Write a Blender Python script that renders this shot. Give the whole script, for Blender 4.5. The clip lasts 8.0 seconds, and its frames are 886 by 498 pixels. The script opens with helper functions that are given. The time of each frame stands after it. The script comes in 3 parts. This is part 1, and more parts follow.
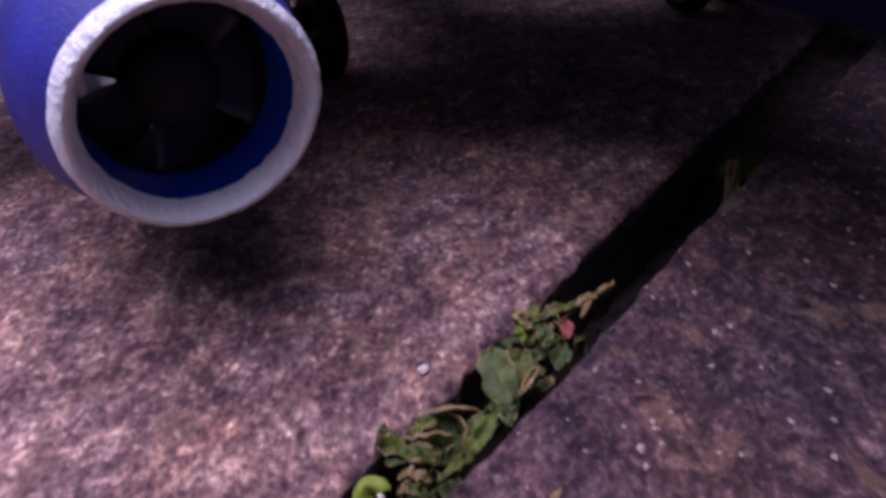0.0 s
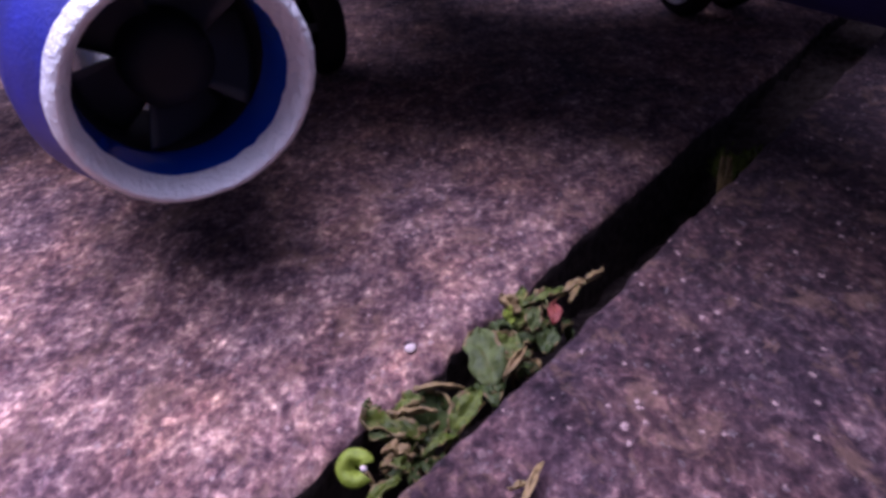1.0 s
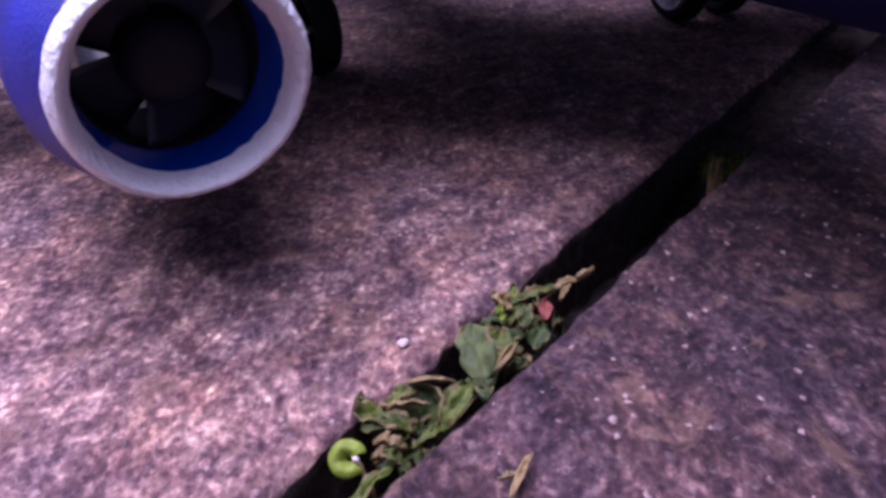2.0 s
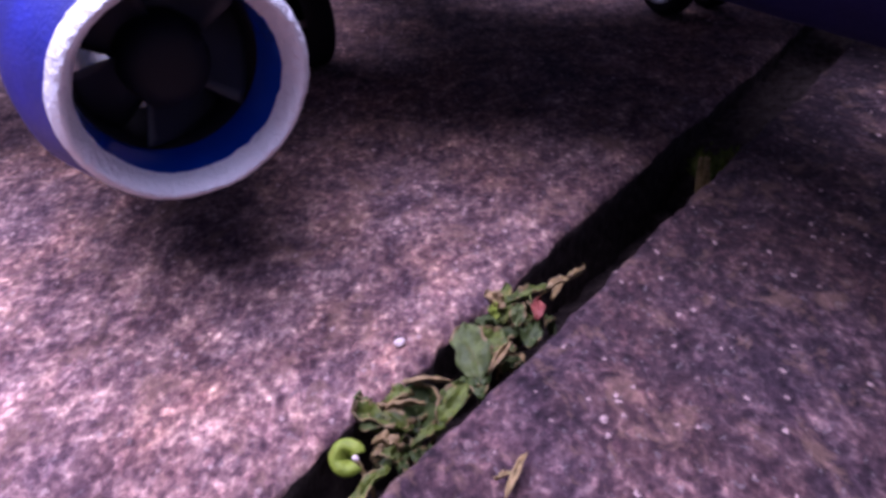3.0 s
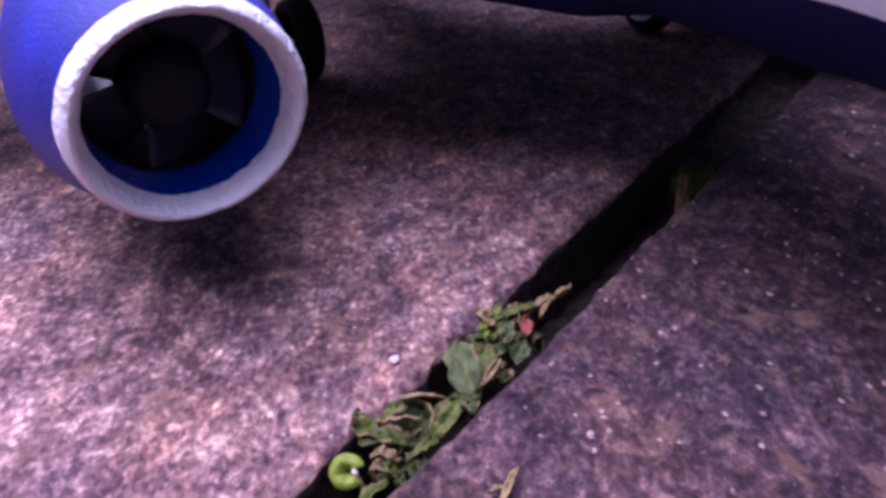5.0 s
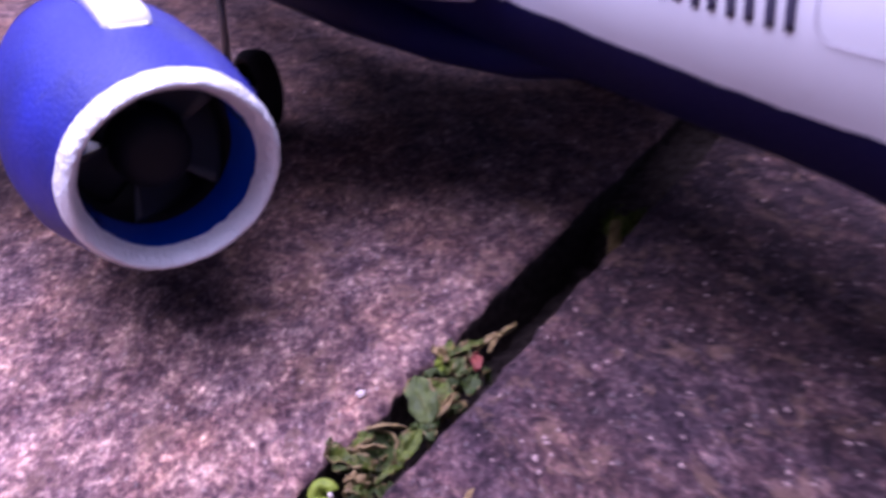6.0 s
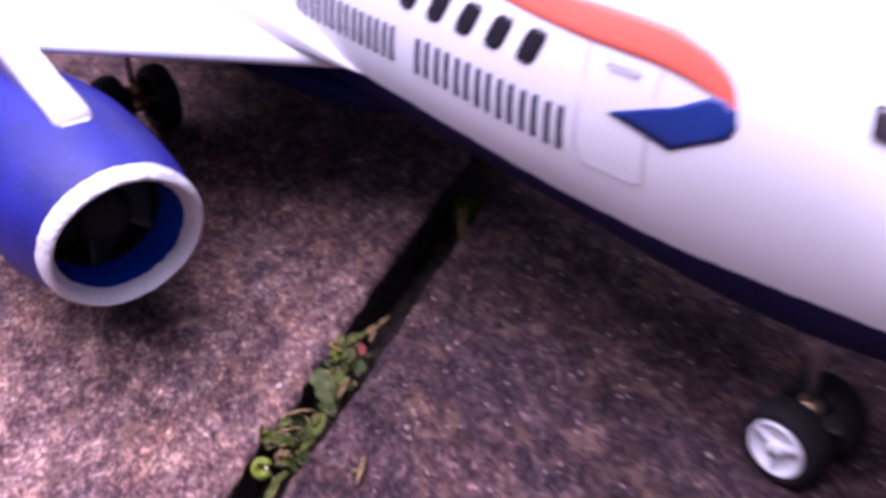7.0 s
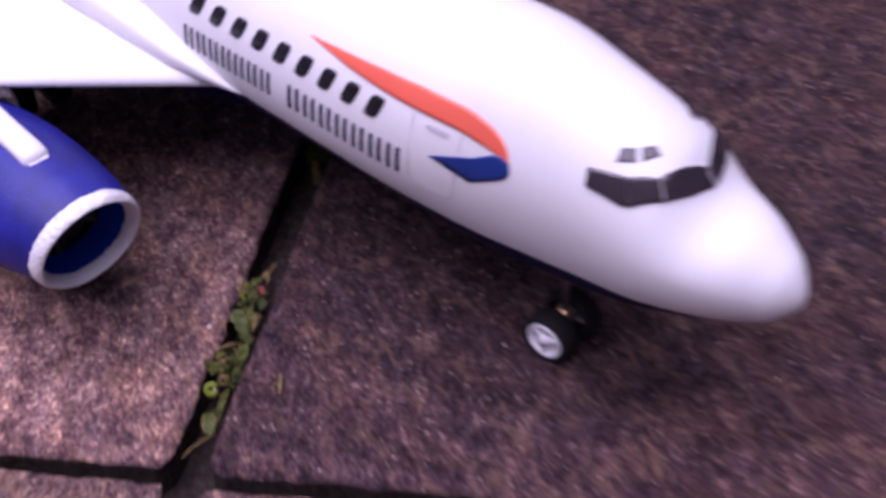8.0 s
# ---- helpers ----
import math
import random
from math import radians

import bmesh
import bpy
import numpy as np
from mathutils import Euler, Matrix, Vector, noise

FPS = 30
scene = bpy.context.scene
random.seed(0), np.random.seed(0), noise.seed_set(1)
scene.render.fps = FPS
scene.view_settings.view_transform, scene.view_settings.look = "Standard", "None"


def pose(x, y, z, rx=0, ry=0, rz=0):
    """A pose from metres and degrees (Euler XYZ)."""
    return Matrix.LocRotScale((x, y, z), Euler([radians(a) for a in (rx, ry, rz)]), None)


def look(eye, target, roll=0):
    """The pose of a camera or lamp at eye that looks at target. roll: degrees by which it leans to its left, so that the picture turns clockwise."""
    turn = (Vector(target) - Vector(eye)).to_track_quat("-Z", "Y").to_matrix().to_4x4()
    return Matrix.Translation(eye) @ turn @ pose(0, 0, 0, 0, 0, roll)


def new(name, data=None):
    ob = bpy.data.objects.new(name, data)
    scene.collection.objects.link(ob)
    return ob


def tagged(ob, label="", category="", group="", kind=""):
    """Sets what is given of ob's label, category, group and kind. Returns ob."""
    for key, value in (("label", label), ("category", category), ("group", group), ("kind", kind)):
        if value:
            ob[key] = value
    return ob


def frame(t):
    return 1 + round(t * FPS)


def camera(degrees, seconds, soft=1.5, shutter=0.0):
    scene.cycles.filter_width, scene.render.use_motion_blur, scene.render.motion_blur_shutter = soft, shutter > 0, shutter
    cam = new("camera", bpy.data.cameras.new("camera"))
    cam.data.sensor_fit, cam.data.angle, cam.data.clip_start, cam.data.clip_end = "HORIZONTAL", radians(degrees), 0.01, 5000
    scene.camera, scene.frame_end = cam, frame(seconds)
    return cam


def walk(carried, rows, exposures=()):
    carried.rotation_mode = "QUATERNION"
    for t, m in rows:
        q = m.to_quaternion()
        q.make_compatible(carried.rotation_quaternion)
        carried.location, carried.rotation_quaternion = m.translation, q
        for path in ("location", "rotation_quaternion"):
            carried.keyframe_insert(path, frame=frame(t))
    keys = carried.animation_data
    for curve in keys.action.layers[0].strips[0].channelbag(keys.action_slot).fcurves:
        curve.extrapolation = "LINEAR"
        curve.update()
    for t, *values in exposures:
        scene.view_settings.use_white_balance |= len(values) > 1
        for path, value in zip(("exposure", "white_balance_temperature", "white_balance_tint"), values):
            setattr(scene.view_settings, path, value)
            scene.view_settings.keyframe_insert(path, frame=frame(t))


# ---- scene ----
K = 0.12  # the drawing unit in metres: all shapes below are drawn in units of 12 cm and scaled when linked

# ---- camera ----
cam = camera(46.0, 8.0, soft=3.5, shutter=1.0)
PATH = [
    (0, (0.00256, 0.00161, 0.11932), (0.00028, 0.26980, -0.01584), -4.69),
    (0.2, (0.00301, 0.00015, 0.11648), (0.00101, 0.26862, -0.01812), -4.36),
    (0.5, (0.00329, -0.00075, 0.11474), (0.00142, 0.26790, -0.01941), -4.16),
    (1, (0.00403, -0.00228, 0.11313), (0.00239, 0.26748, -0.01827), -3.43),
    (1.5, (0.00451, -0.00434, 0.11124), (0.00345, 0.26670, -0.01734), -3.06),
    (3, (0.00255, -0.00896, 0.11923), (0.00620, 0.25894, -0.01575), -2.44),
    (3.5, (0.00183, -0.01037, 0.12240), (0.00692, 0.25623, -0.01508), -2.29),
    (4, (0.00088, -0.01248, 0.12454), (0.00768, 0.25353, -0.01400), -2.07),
    (5.5, (-0.00205, -0.02223, 0.13416), (0.01230, 0.24673, 0.00204), -1.32),
    (6, (-0.00695, -0.03965, 0.14787), (0.02085, 0.22911, 0.01751), -0.38),
    (6.5, (-0.01591, -0.07100, 0.17932), (0.03216, 0.19178, 0.04282), 1.25),
    (7, (-0.01322, -0.09852, 0.24053), (0.04461, 0.14449, 0.07439), -0.35),
    (7.5, (-0.03599, -0.12208, 0.31013), (0.04712, 0.09191, 0.11700), 1.66),
    (8, (-0.05930, -0.16147, 0.39942), (0.03908, 0.02539, 0.18633), 4.09),
]
walk(cam, [(t, look(eye, target, roll)) for t, eye, target, roll in PATH],
     exposures=[(0.0, -0.32, 5230, 43), (0.6, -0.05, 5100, 44), (1.5, 0.32, 5030, 46), (3.5, 0.48, 4990, 50), (6.0, 0.50, 4990, 52), (6.5, 0.70, 5250, 46), (7.0, 0.30, 5350, 48), (8.0, -0.46, 5450, 46)])

# ---- light: a bright overcast sky with a veiled sun ----
SUN_TURN, SUN_HEIGHT = radians(162), radians(73)
world = bpy.data.worlds.new("overcast_sky")
scene.world = world
world.use_nodes = True
wn = world.node_tree.nodes
sky = wn.new("ShaderNodeTexSky")
sky.sky_type, sky.sun_disc = "NISHITA", False
sky.sun_elevation, sky.sun_rotation = SUN_HEIGHT, radians(90) - SUN_TURN
sky.dust_density, sky.ozone_density, sky.air_density = 8.0, 0.3, 0.3
world.node_tree.links.new(sky.outputs[0], wn["Background"].inputs[0])
wn["Background"].inputs[1].default_value = 0.075
sun = new("sun", bpy.data.lights.new("sun", "SUN"))
sun.data.energy, sun.data.angle, sun.data.color = 5.0, radians(68), (1.0, 0.95, 0.91)
sun_way = Vector((math.cos(SUN_TURN) * math.cos(SUN_HEIGHT), math.sin(SUN_TURN) * math.cos(SUN_HEIGHT), math.sin(SUN_HEIGHT)))
sun.matrix_world = look(sun_way * 5, (0, 0, 0))


# ---- materials ----
def material(name, rough=0.5, metal=0.0, color=(0.5, 0.5, 0.5)):
    m = bpy.data.materials.new(name)
    m.use_nodes = True
    b = m.node_tree.nodes["Principled BSDF"]
    b.inputs["Base Color"].default_value = (*color, 1)
    b.inputs["Roughness"].default_value = rough
    b.inputs["Metallic"].default_value = metal
    return m, m.node_tree.nodes, m.node_tree.links, b


def coords(n, kind="Object"):
    return n.new("ShaderNodeTexCoord").outputs[kind] if kind != "World" else n.new("ShaderNodeNewGeometry").outputs["Position"]


def noise_tex(n, l, vec, scale, detail=4.0, rough=0.6, distort=0.0):
    t = n.new("ShaderNodeTexNoise")
    t.inputs["Scale"].default_value, t.inputs["Detail"].default_value = scale, detail
    t.inputs["Roughness"].default_value, t.inputs["Distortion"].default_value = rough, distort
    l.new(vec, t.inputs["Vector"])
    return t.outputs["Fac"]


def ramp(n, l, fac, stops):
    r = n.new("ShaderNodeValToRGB")
    e = r.color_ramp.elements
    while len(e) < len(stops):
        e.new(0.5)
    for el, (p, c) in zip(e, stops):
        el.position, el.color = p, (*c, 1) if len(c) == 3 else c
    l.new(fac, r.inputs[0])
    return r.outputs[0]


def grey(v):
    return (v, v, v)


def mix(n, l, fac, a, b, mode="MIX"):
    x = n.new("ShaderNodeMix")
    x.data_type, x.blend_type = "RGBA", mode
    for sock, v in ((x.inputs[0], fac), (x.inputs[6], a), (x.inputs[7], b)):
        if isinstance(v, (int, float)):
            sock.default_value = v
        elif isinstance(v, tuple):
            sock.default_value = (*v, 1)
        else:
            l.new(v, sock)
    return x.outputs[2]


def bump(n, l, b, height, strength, distance):
    k = n.new("ShaderNodeBump")
    k.inputs["Strength"].default_value, k.inputs["Distance"].default_value = strength, distance
    l.new(height, k.inputs["Height"])
    l.new(k.outputs[0], b.inputs["Normal"])


def slab_material():
    """Weathered concrete paving with exposed sand and fine grit, brown and ochre stains."""
    m, n, l, b = material("weathered_concrete", 0.95)
    b.inputs["Specular IOR Level"].default_value = 0.22
    drawn = n.new("ShaderNodeVectorMath")  # the surface was drawn off along the slab's length
    drawn.operation = "MULTIPLY"
    drawn.inputs[1].default_value = (1.0, 0.62, 1.0)
    l.new(coords(n, "World"), drawn.inputs[0])
    p = drawn.outputs["Vector"]

    def grains(scale, stops):
        g = n.new("ShaderNodeTexVoronoi")
        g.feature, g.inputs["Scale"].default_value, g.inputs["Randomness"].default_value = "SMOOTH_F1", scale, 1.0
        g.inputs["Smoothness"].default_value = 0.25
        l.new(p, g.inputs["Vector"])
        one = n.new("ShaderNodeSeparateColor")
        l.new(g.outputs["Color"], one.inputs[0])
        return ramp(n, l, one.outputs[0], stops)
    grit = noise_tex(n, l, p, 640, 2, 0.55)
    blobs = noise_tex(n, l, p, 360, 3, 0.6)
    spots = noise_tex(n, l, p, 150, 5, 0.68)
    patch = noise_tex(n, l, p, 62, 5, 0.72, 0.4)
    large = noise_tex(n, l, p, 7, 3, 0.55)
    fine = grains(680, [(0.08, (0.66, 0.61, 0.68)), (0.45, (0.92, 0.90, 0.92)), (0.78, (1.10, 1.09, 1.08)), (0.96, (1.62, 1.60, 1.54))])
    base = ramp(n, l, grit, [(0.32, (0.120, 0.083, 0.082)), (0.50, (0.190, 0.138, 0.126)), (0.66, (0.285, 0.228, 0.198))])
    c = mix(n, l, 0.85, base, fine, "MULTIPLY")
    c = mix(n, l, 0.8, c, ramp(n, l, blobs, [(0.34, (0.53, 0.46, 0.54)), (0.48, (0.88, 0.85, 0.88)), (0.57, (1.15, 1.16, 1.13)), (0.68, (1.65, 1.74, 1.62))]), "MULTIPLY")
    c = mix(n, l, 0.9, c, ramp(n, l, spots, [(0.37, (0.47, 0.40, 0.50)), (0.46, (0.80, 0.75, 0.80)), (0.55, (1.12, 1.12, 1.09)), (0.65, (1.75, 1.80, 1.65))]), "MULTIPLY")
    c = mix(n, l, 0.9, c, ramp(n, l, patch, [(0.36, (0.42, 0.37, 0.46)), (0.45, (0.74, 0.71, 0.76)), (0.55, (1.16, 1.14, 1.09)), (0.64, (1.85, 1.80, 1.64))]), "MULTIPLY")
    wash = ramp(n, l, large, [(0.35, (0.80, 0.80, 0.84)), (0.65, (1.12, 1.06, 1.02))])
    c = mix(n, l, 1.0, c, wash, "MULTIPLY")
    rusty = ramp(n, l, noise_tex(n, l, p, 34, 4, 0.62, 0.3), [(0.36, (0.93, 0.98, 1.07)), (0.50, (1.0, 1.0, 0.99)), (0.64, (1.09, 1.01, 0.89))])
    c = mix(n, l, 1.0, c, rusty, "MULTIPLY")
    # pale zone, uneven in outline, along the cross joint: light falloff painted in
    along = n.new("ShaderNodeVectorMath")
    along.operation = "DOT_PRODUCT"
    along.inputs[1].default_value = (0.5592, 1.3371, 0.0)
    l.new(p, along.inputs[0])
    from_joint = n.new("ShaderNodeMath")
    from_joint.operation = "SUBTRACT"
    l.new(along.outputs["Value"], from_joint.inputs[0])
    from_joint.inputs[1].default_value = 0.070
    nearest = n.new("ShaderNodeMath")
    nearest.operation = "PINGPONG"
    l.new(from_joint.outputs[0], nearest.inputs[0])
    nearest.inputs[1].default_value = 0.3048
    falloff = n.new("ShaderNodeMath")
    falloff.operation = "MULTIPLY_ADD"
    l.new(noise_tex(n, l, p, 22, 4, 0.6), falloff.inputs[0])
    falloff.inputs[1].default_value = 0.16
    l.new(nearest.outputs[0], falloff.inputs[2])
    c = mix(n, l, 1.0, c, ramp(n, l, falloff.outputs[0], [(0.095, (1.32, 1.30, 1.29)), (0.158, (0.98, 0.98, 0.98)), (0.225, (0.74, 0.73, 0.74))]), "MULTIPLY")
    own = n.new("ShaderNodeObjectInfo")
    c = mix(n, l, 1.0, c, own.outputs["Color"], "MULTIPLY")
    ochre = ramp(n, l, noise_tex(n, l, p, 80, 4, 0.72, 0.5), [(0.54, grey(0)), (0.64, grey(0.42))])
    c = mix(n, l, ochre, c, mix(n, l, blobs, (0.10, 0.058, 0.042), (0.235, 0.138, 0.085)))
    crumbs = ramp(n, l, noise_tex(n, l, p, 470, 3, 0.6, 0.2), [(0.60, grey(0)), (0.69, grey(0.35))])
    c = mix(n, l, crumbs, c, (0.175, 0.140, 0.135))
    jag = n.new("ShaderNodeVectorMath")
    jag.operation = "ADD"
    wob = n.new("ShaderNodeTexNoise")
    wob.inputs["Scale"].default_value = 1100
    l.new(p, wob.inputs["Vector"])
    small = n.new("ShaderNodeVectorMath")
    small.operation = "SCALE"
    small.inputs["Scale"].default_value = 0.0016
    l.new(wob.outputs["Color"], small.inputs[0])
    l.new(p, jag.inputs[0])
    l.new(small.outputs[0], jag.inputs[1])
    for scale, share, size, pale in ((230, 0.968, 0.18, (0.38, 0.265, 0.235)), (520, 0.93, 0.30, (0.27, 0.185, 0.165))):
        v = n.new("ShaderNodeTexVoronoi")
        v.inputs["Scale"].default_value = scale
        l.new(jag.outputs[0], v.inputs["Vector"])
        pick = n.new("ShaderNodeSeparateColor")
        l.new(v.outputs["Color"], pick.inputs[0])
        chosen = ramp(n, l, pick.outputs[0], [(share, grey(0)), (share + 0.02, grey(1))])
        near = ramp(n, l, v.outputs["Distance"], [(size * 0.6, grey(1)), (size * 1.3, grey(0))])
        c = mix(n, l, mix(n, l, 1.0, chosen, near, "MULTIPLY"), c, pale)
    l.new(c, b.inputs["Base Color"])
    h = mix(n, l, 0.4, blobs, spots)
    h = mix(n, l, 0.25, h, grit)
    bump(n, l, b, h, 0.9, 0.0022)
    return m


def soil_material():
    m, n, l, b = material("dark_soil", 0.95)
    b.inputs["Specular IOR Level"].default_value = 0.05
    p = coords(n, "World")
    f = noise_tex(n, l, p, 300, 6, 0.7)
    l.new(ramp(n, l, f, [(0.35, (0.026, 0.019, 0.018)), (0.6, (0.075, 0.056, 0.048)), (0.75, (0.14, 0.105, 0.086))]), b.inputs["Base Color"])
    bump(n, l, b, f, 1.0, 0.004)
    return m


def paint_material(name, color, rough, vary=0.08, orange=0.15, coat=0.0, dirt=(0.3, 0.27, 0.27), dirt_amount=0.2, depth=0.0006, skin=900):
    """Brushed or sprayed paint over foam: slight tone changes, soft dirt and a fine uneven skin."""
    m, n, l, b = material(name, rough)
    p = coords(n, "Object")
    a = noise_tex(n, l, p, 30, 4, 0.6)
    fine = noise_tex(n, l, p, skin, 3, 0.6)
    lo, hi = tuple(v * (1 - vary) for v in color), tuple(min(1, v * (1 + vary)) for v in color)
    c = ramp(n, l, a, [(0.3, lo), (0.7, hi)])
    d = ramp(n, l, noise_tex(n, l, p, 75, 6, 0.75, 0.6), [(0.60, grey(0)), (0.80, grey(dirt_amount))])
    l.new(mix(n, l, d, c, dirt), b.inputs["Base Color"])
    l.new(ramp(n, l, fine, [(0.2, grey(rough - 0.08)), (0.8, grey(rough + 0.1))]), b.inputs["Roughness"])
    b.inputs["Coat Weight"].default_value = coat
    bump(n, l, b, fine, orange, depth)
    return m


def leaf_material(name, c0, c1, edge):
    m, n, l, b = material(name, 0.6)
    b.inputs["Specular IOR Level"].default_value = 0.25
    p = coords(n, "Object")
    a = noise_tex(n, l, p, 320, 4, 0.65)
    c = ramp(n, l, a, [(0.3, c0), (0.68, c1)])
    d = ramp(n, l, noise_tex(n, l, p, 420, 3, 0.7), [(0.58, grey(0)), (0.72, grey(0.7))])
    l.new(mix(n, l, d, c, edge), b.inputs["Base Color"])
    b.inputs["Subsurface Weight"].default_value = 0.15
    b.inputs["Subsurface Radius"].default_value = (0.002, 0.003, 0.001)
    bump(n, l, b, a, 0.5, 0.0012)
    return m


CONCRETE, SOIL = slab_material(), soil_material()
# slab sides take the soil's dark colour, the joint's shade painted in
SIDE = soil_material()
SIDE.name = "shaded_soiled_concrete"
WHITE = paint_material("white_paint", (0.80, 0.79, 0.79), 0.42, 0.03, 0.10, 0.15, (0.58, 0.50, 0.51), 0.22)
LIP = paint_material("white_lip_paint", (0.86, 0.85, 0.85), 0.32, 0.08, 1.0, 0.25, (0.36, 0.32, 0.36), 0.5, 0.0017, 420)
BLUE = paint_material("blue_nacelle_paint", (0.014, 0.016, 0.23), 0.48, 0.45, 0.5, 0.03, (0.035, 0.035, 0.12), 0.75, 0.0008, 800)
DUCT = paint_material("blue_duct_paint", (0.012, 0.070, 0.46), 0.17, 0.12, 0.1, 0.3, (0.01, 0.02, 0.10), 0.3)
NAVY = paint_material("navy_belly_paint", (0.006, 0.005, 0.052), 0.6, 0.15, 0.2, 0.0, (0.03, 0.03, 0.06), 0.25)
NAVY.node_tree.nodes["Principled BSDF"].inputs["Specular IOR Level"].default_value = 0.2
RED = paint_material("red_film", (0.82, 0.135, 0.075), 0.38, 0.05, 0.05, 0.2, (0.6, 0.12, 0.08), 0.2)
RIBBON_BLUE = paint_material("blue_film", (0.010, 0.035, 0.20), 0.38, 0.05, 0.05, 0.2, (0.02, 0.05, 0.2), 0.2)
INK = paint_material("navy_print", (0.055, 0.048, 0.09), 0.5, 0.1, 0.05)
LINE = paint_material("grey_print", (0.42, 0.38, 0.41), 0.5, 0.1, 0.05)
GLASS = paint_material("black_window_film", (0.012, 0.010, 0.014), 0.22, 0.1, 0.08, 0.3, (0.05, 0.04, 0.05), 0.2)
VISOR = paint_material("dark_visor_film", (0.035, 0.026, 0.032), 0.10, 0.3, 0.08, 0.4, (0.12, 0.09, 0.09), 0.4)
RUBBER = paint_material("black_foam_rubber", (0.011, 0.009, 0.010), 0.75, 0.2, 0.6, 0.0, (0.05, 0.045, 0.04), 0.4)
RUBBER.node_tree.nodes["Principled BSDF"].inputs["Specular IOR Level"].default_value = 0.15
HUB = paint_material("white_plastic", (0.72, 0.70, 0.71), 0.38, 0.03, 0.05, 0.2, (0.3, 0.27, 0.25), 0.35)
DARK = paint_material("black_plastic", (0.013, 0.012, 0.014), 0.6, 0.1, 0.1)
DARK.node_tree.nodes["Principled BSDF"].inputs["Specular IOR Level"].default_value = 0.2
BLADE = paint_material("smoked_plastic", (0.030, 0.030, 0.034), 0.48, 0.15, 0.1)
WIRE = material("steel_wire", 0.35, 1.0, (0.30, 0.28, 0.27))[0]
BRASS = material("brass_collar", 0.35, 1.0, (0.55, 0.36, 0.20))[0]
LEAF = leaf_material("green_leaf", (0.026, 0.038, 0.003), (0.092, 0.115, 0.010), (0.17, 0.12, 0.03))
LEAF_DULL = leaf_material("grey_green_leaf", (0.030, 0.044, 0.008), (0.088, 0.110, 0.024), (0.09, 0.08, 0.02))
# darker olive copy of the leaf green, shade put into its colour
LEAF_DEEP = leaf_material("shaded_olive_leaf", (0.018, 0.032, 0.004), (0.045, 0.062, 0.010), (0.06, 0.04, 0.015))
LEAF_YOUNG = leaf_material("young_leaf", (0.11, 0.15, 0.008), (0.21, 0.26, 0.020), (0.20, 0.20, 0.03))
LEAF_DRY = leaf_material("dry_leaf", (0.09, 0.062, 0.022), (0.28, 0.19, 0.075), (0.16, 0.08, 0.04))
LEAF_RIM = leaf_material("browned_leaf_rim", (0.07, 0.055, 0.018), (0.19, 0.13, 0.05), (0.14, 0.06, 0.035))
LEAF_RED = leaf_material("red_leaf", (0.13, 0.025, 0.02), (0.22, 0.055, 0.035), (0.09, 0.05, 0.02))
PALE_STONE = paint_material("pale_stone", (0.58, 0.47, 0.42), 0.8, 0.1, 0.6)


# ---- building helpers ----
def mesh_of(name, bm, mats, smooth=True, scale=K):
    if scale != 1:
        bmesh.ops.scale(bm, vec=(scale,) * 3, verts=bm.verts)
    me = bpy.data.meshes.new(name)
    bm.to_mesh(me)
    bm.free()
    for m in mats if isinstance(mats, (list, tuple)) else [mats]:
        me.materials.append(m)
    for f in me.polygons:
        f.use_smooth = smooth
    return me


def part(name, bm, mats, parent=None, label="", smooth=True):
    ob = new(name, mesh_of(name, bm, mats, smooth))
    ob.parent = parent
    return tagged(ob, label) if label else ob


def grid_bm(rows, closed_u=False, closed_v=False):
    """A bmesh from rows of points (all of one length)."""
    bm = bmesh.new()
    vs = [[bm.verts.new(p) for p in row] for row in rows]
    nu, nv = len(vs), len(vs[0])
    for i in range(nu if closed_u else nu - 1):
        for j in range(nv if closed_v else nv - 1):
            quad = [vs[i][j], vs[(i + 1) % nu][j], vs[(i + 1) % nu][(j + 1) % nv], vs[i][(j + 1) % nv]]
            seen = []
            for q in quad:
                if q not in seen:
                    seen.append(q)
            if len(seen) > 2:
                bm.faces.new(seen)
    bmesh.ops.remove_doubles(bm, verts=bm.verts, dist=1e-5)
    bmesh.ops.recalc_face_normals(bm, faces=bm.faces)
    return bm


def lathe(profile, steps=48, wobble=0.0, seed=0.0):
    """Turns (x, radius) pairs about the x axis."""
    rows = []
    for x, r in profile:
        ring = []
        for k in range(steps):
            a = 2 * math.pi * k / steps
            d = wobble * noise.noise((x * 9 + seed, 2 * math.cos(a), 2 * math.sin(a))) if wobble else 0
            d += 0.5 * wobble * noise.noise((x * 30 + seed, 11 * math.cos(a), 11 * math.sin(a))) if wobble else 0
            ring.append((x + 0.6 * d, (r + d) * math.cos(a), (r + d) * math.sin(a)))
        rows.append(ring)
    return grid_bm(rows, closed_v=True)


def tube(points, radius, steps=10):
    """A round bar through points."""
    pts = [Vector(p) for p in points]
    rows = []
    for i, p in enumerate(pts):
        way = (pts[min(i + 1, len(pts) - 1)] - pts[max(i - 1, 0)]).normalized()
        side = way.cross(Vector((0.31, 0.86, 0.41))).normalized()
        up = way.cross(side)
        r = radius[i] if isinstance(radius, (list, tuple)) else radius
        rows.append([p + r * (math.cos(2 * math.pi * k / steps) * side + math.sin(2 * math.pi * k / steps) * up) for k in range(steps)])
    bm = grid_bm(rows, closed_v=True)
    bmesh.ops.holes_fill(bm, edges=[e for e in bm.edges if e.is_boundary], sides=steps)
    return bm


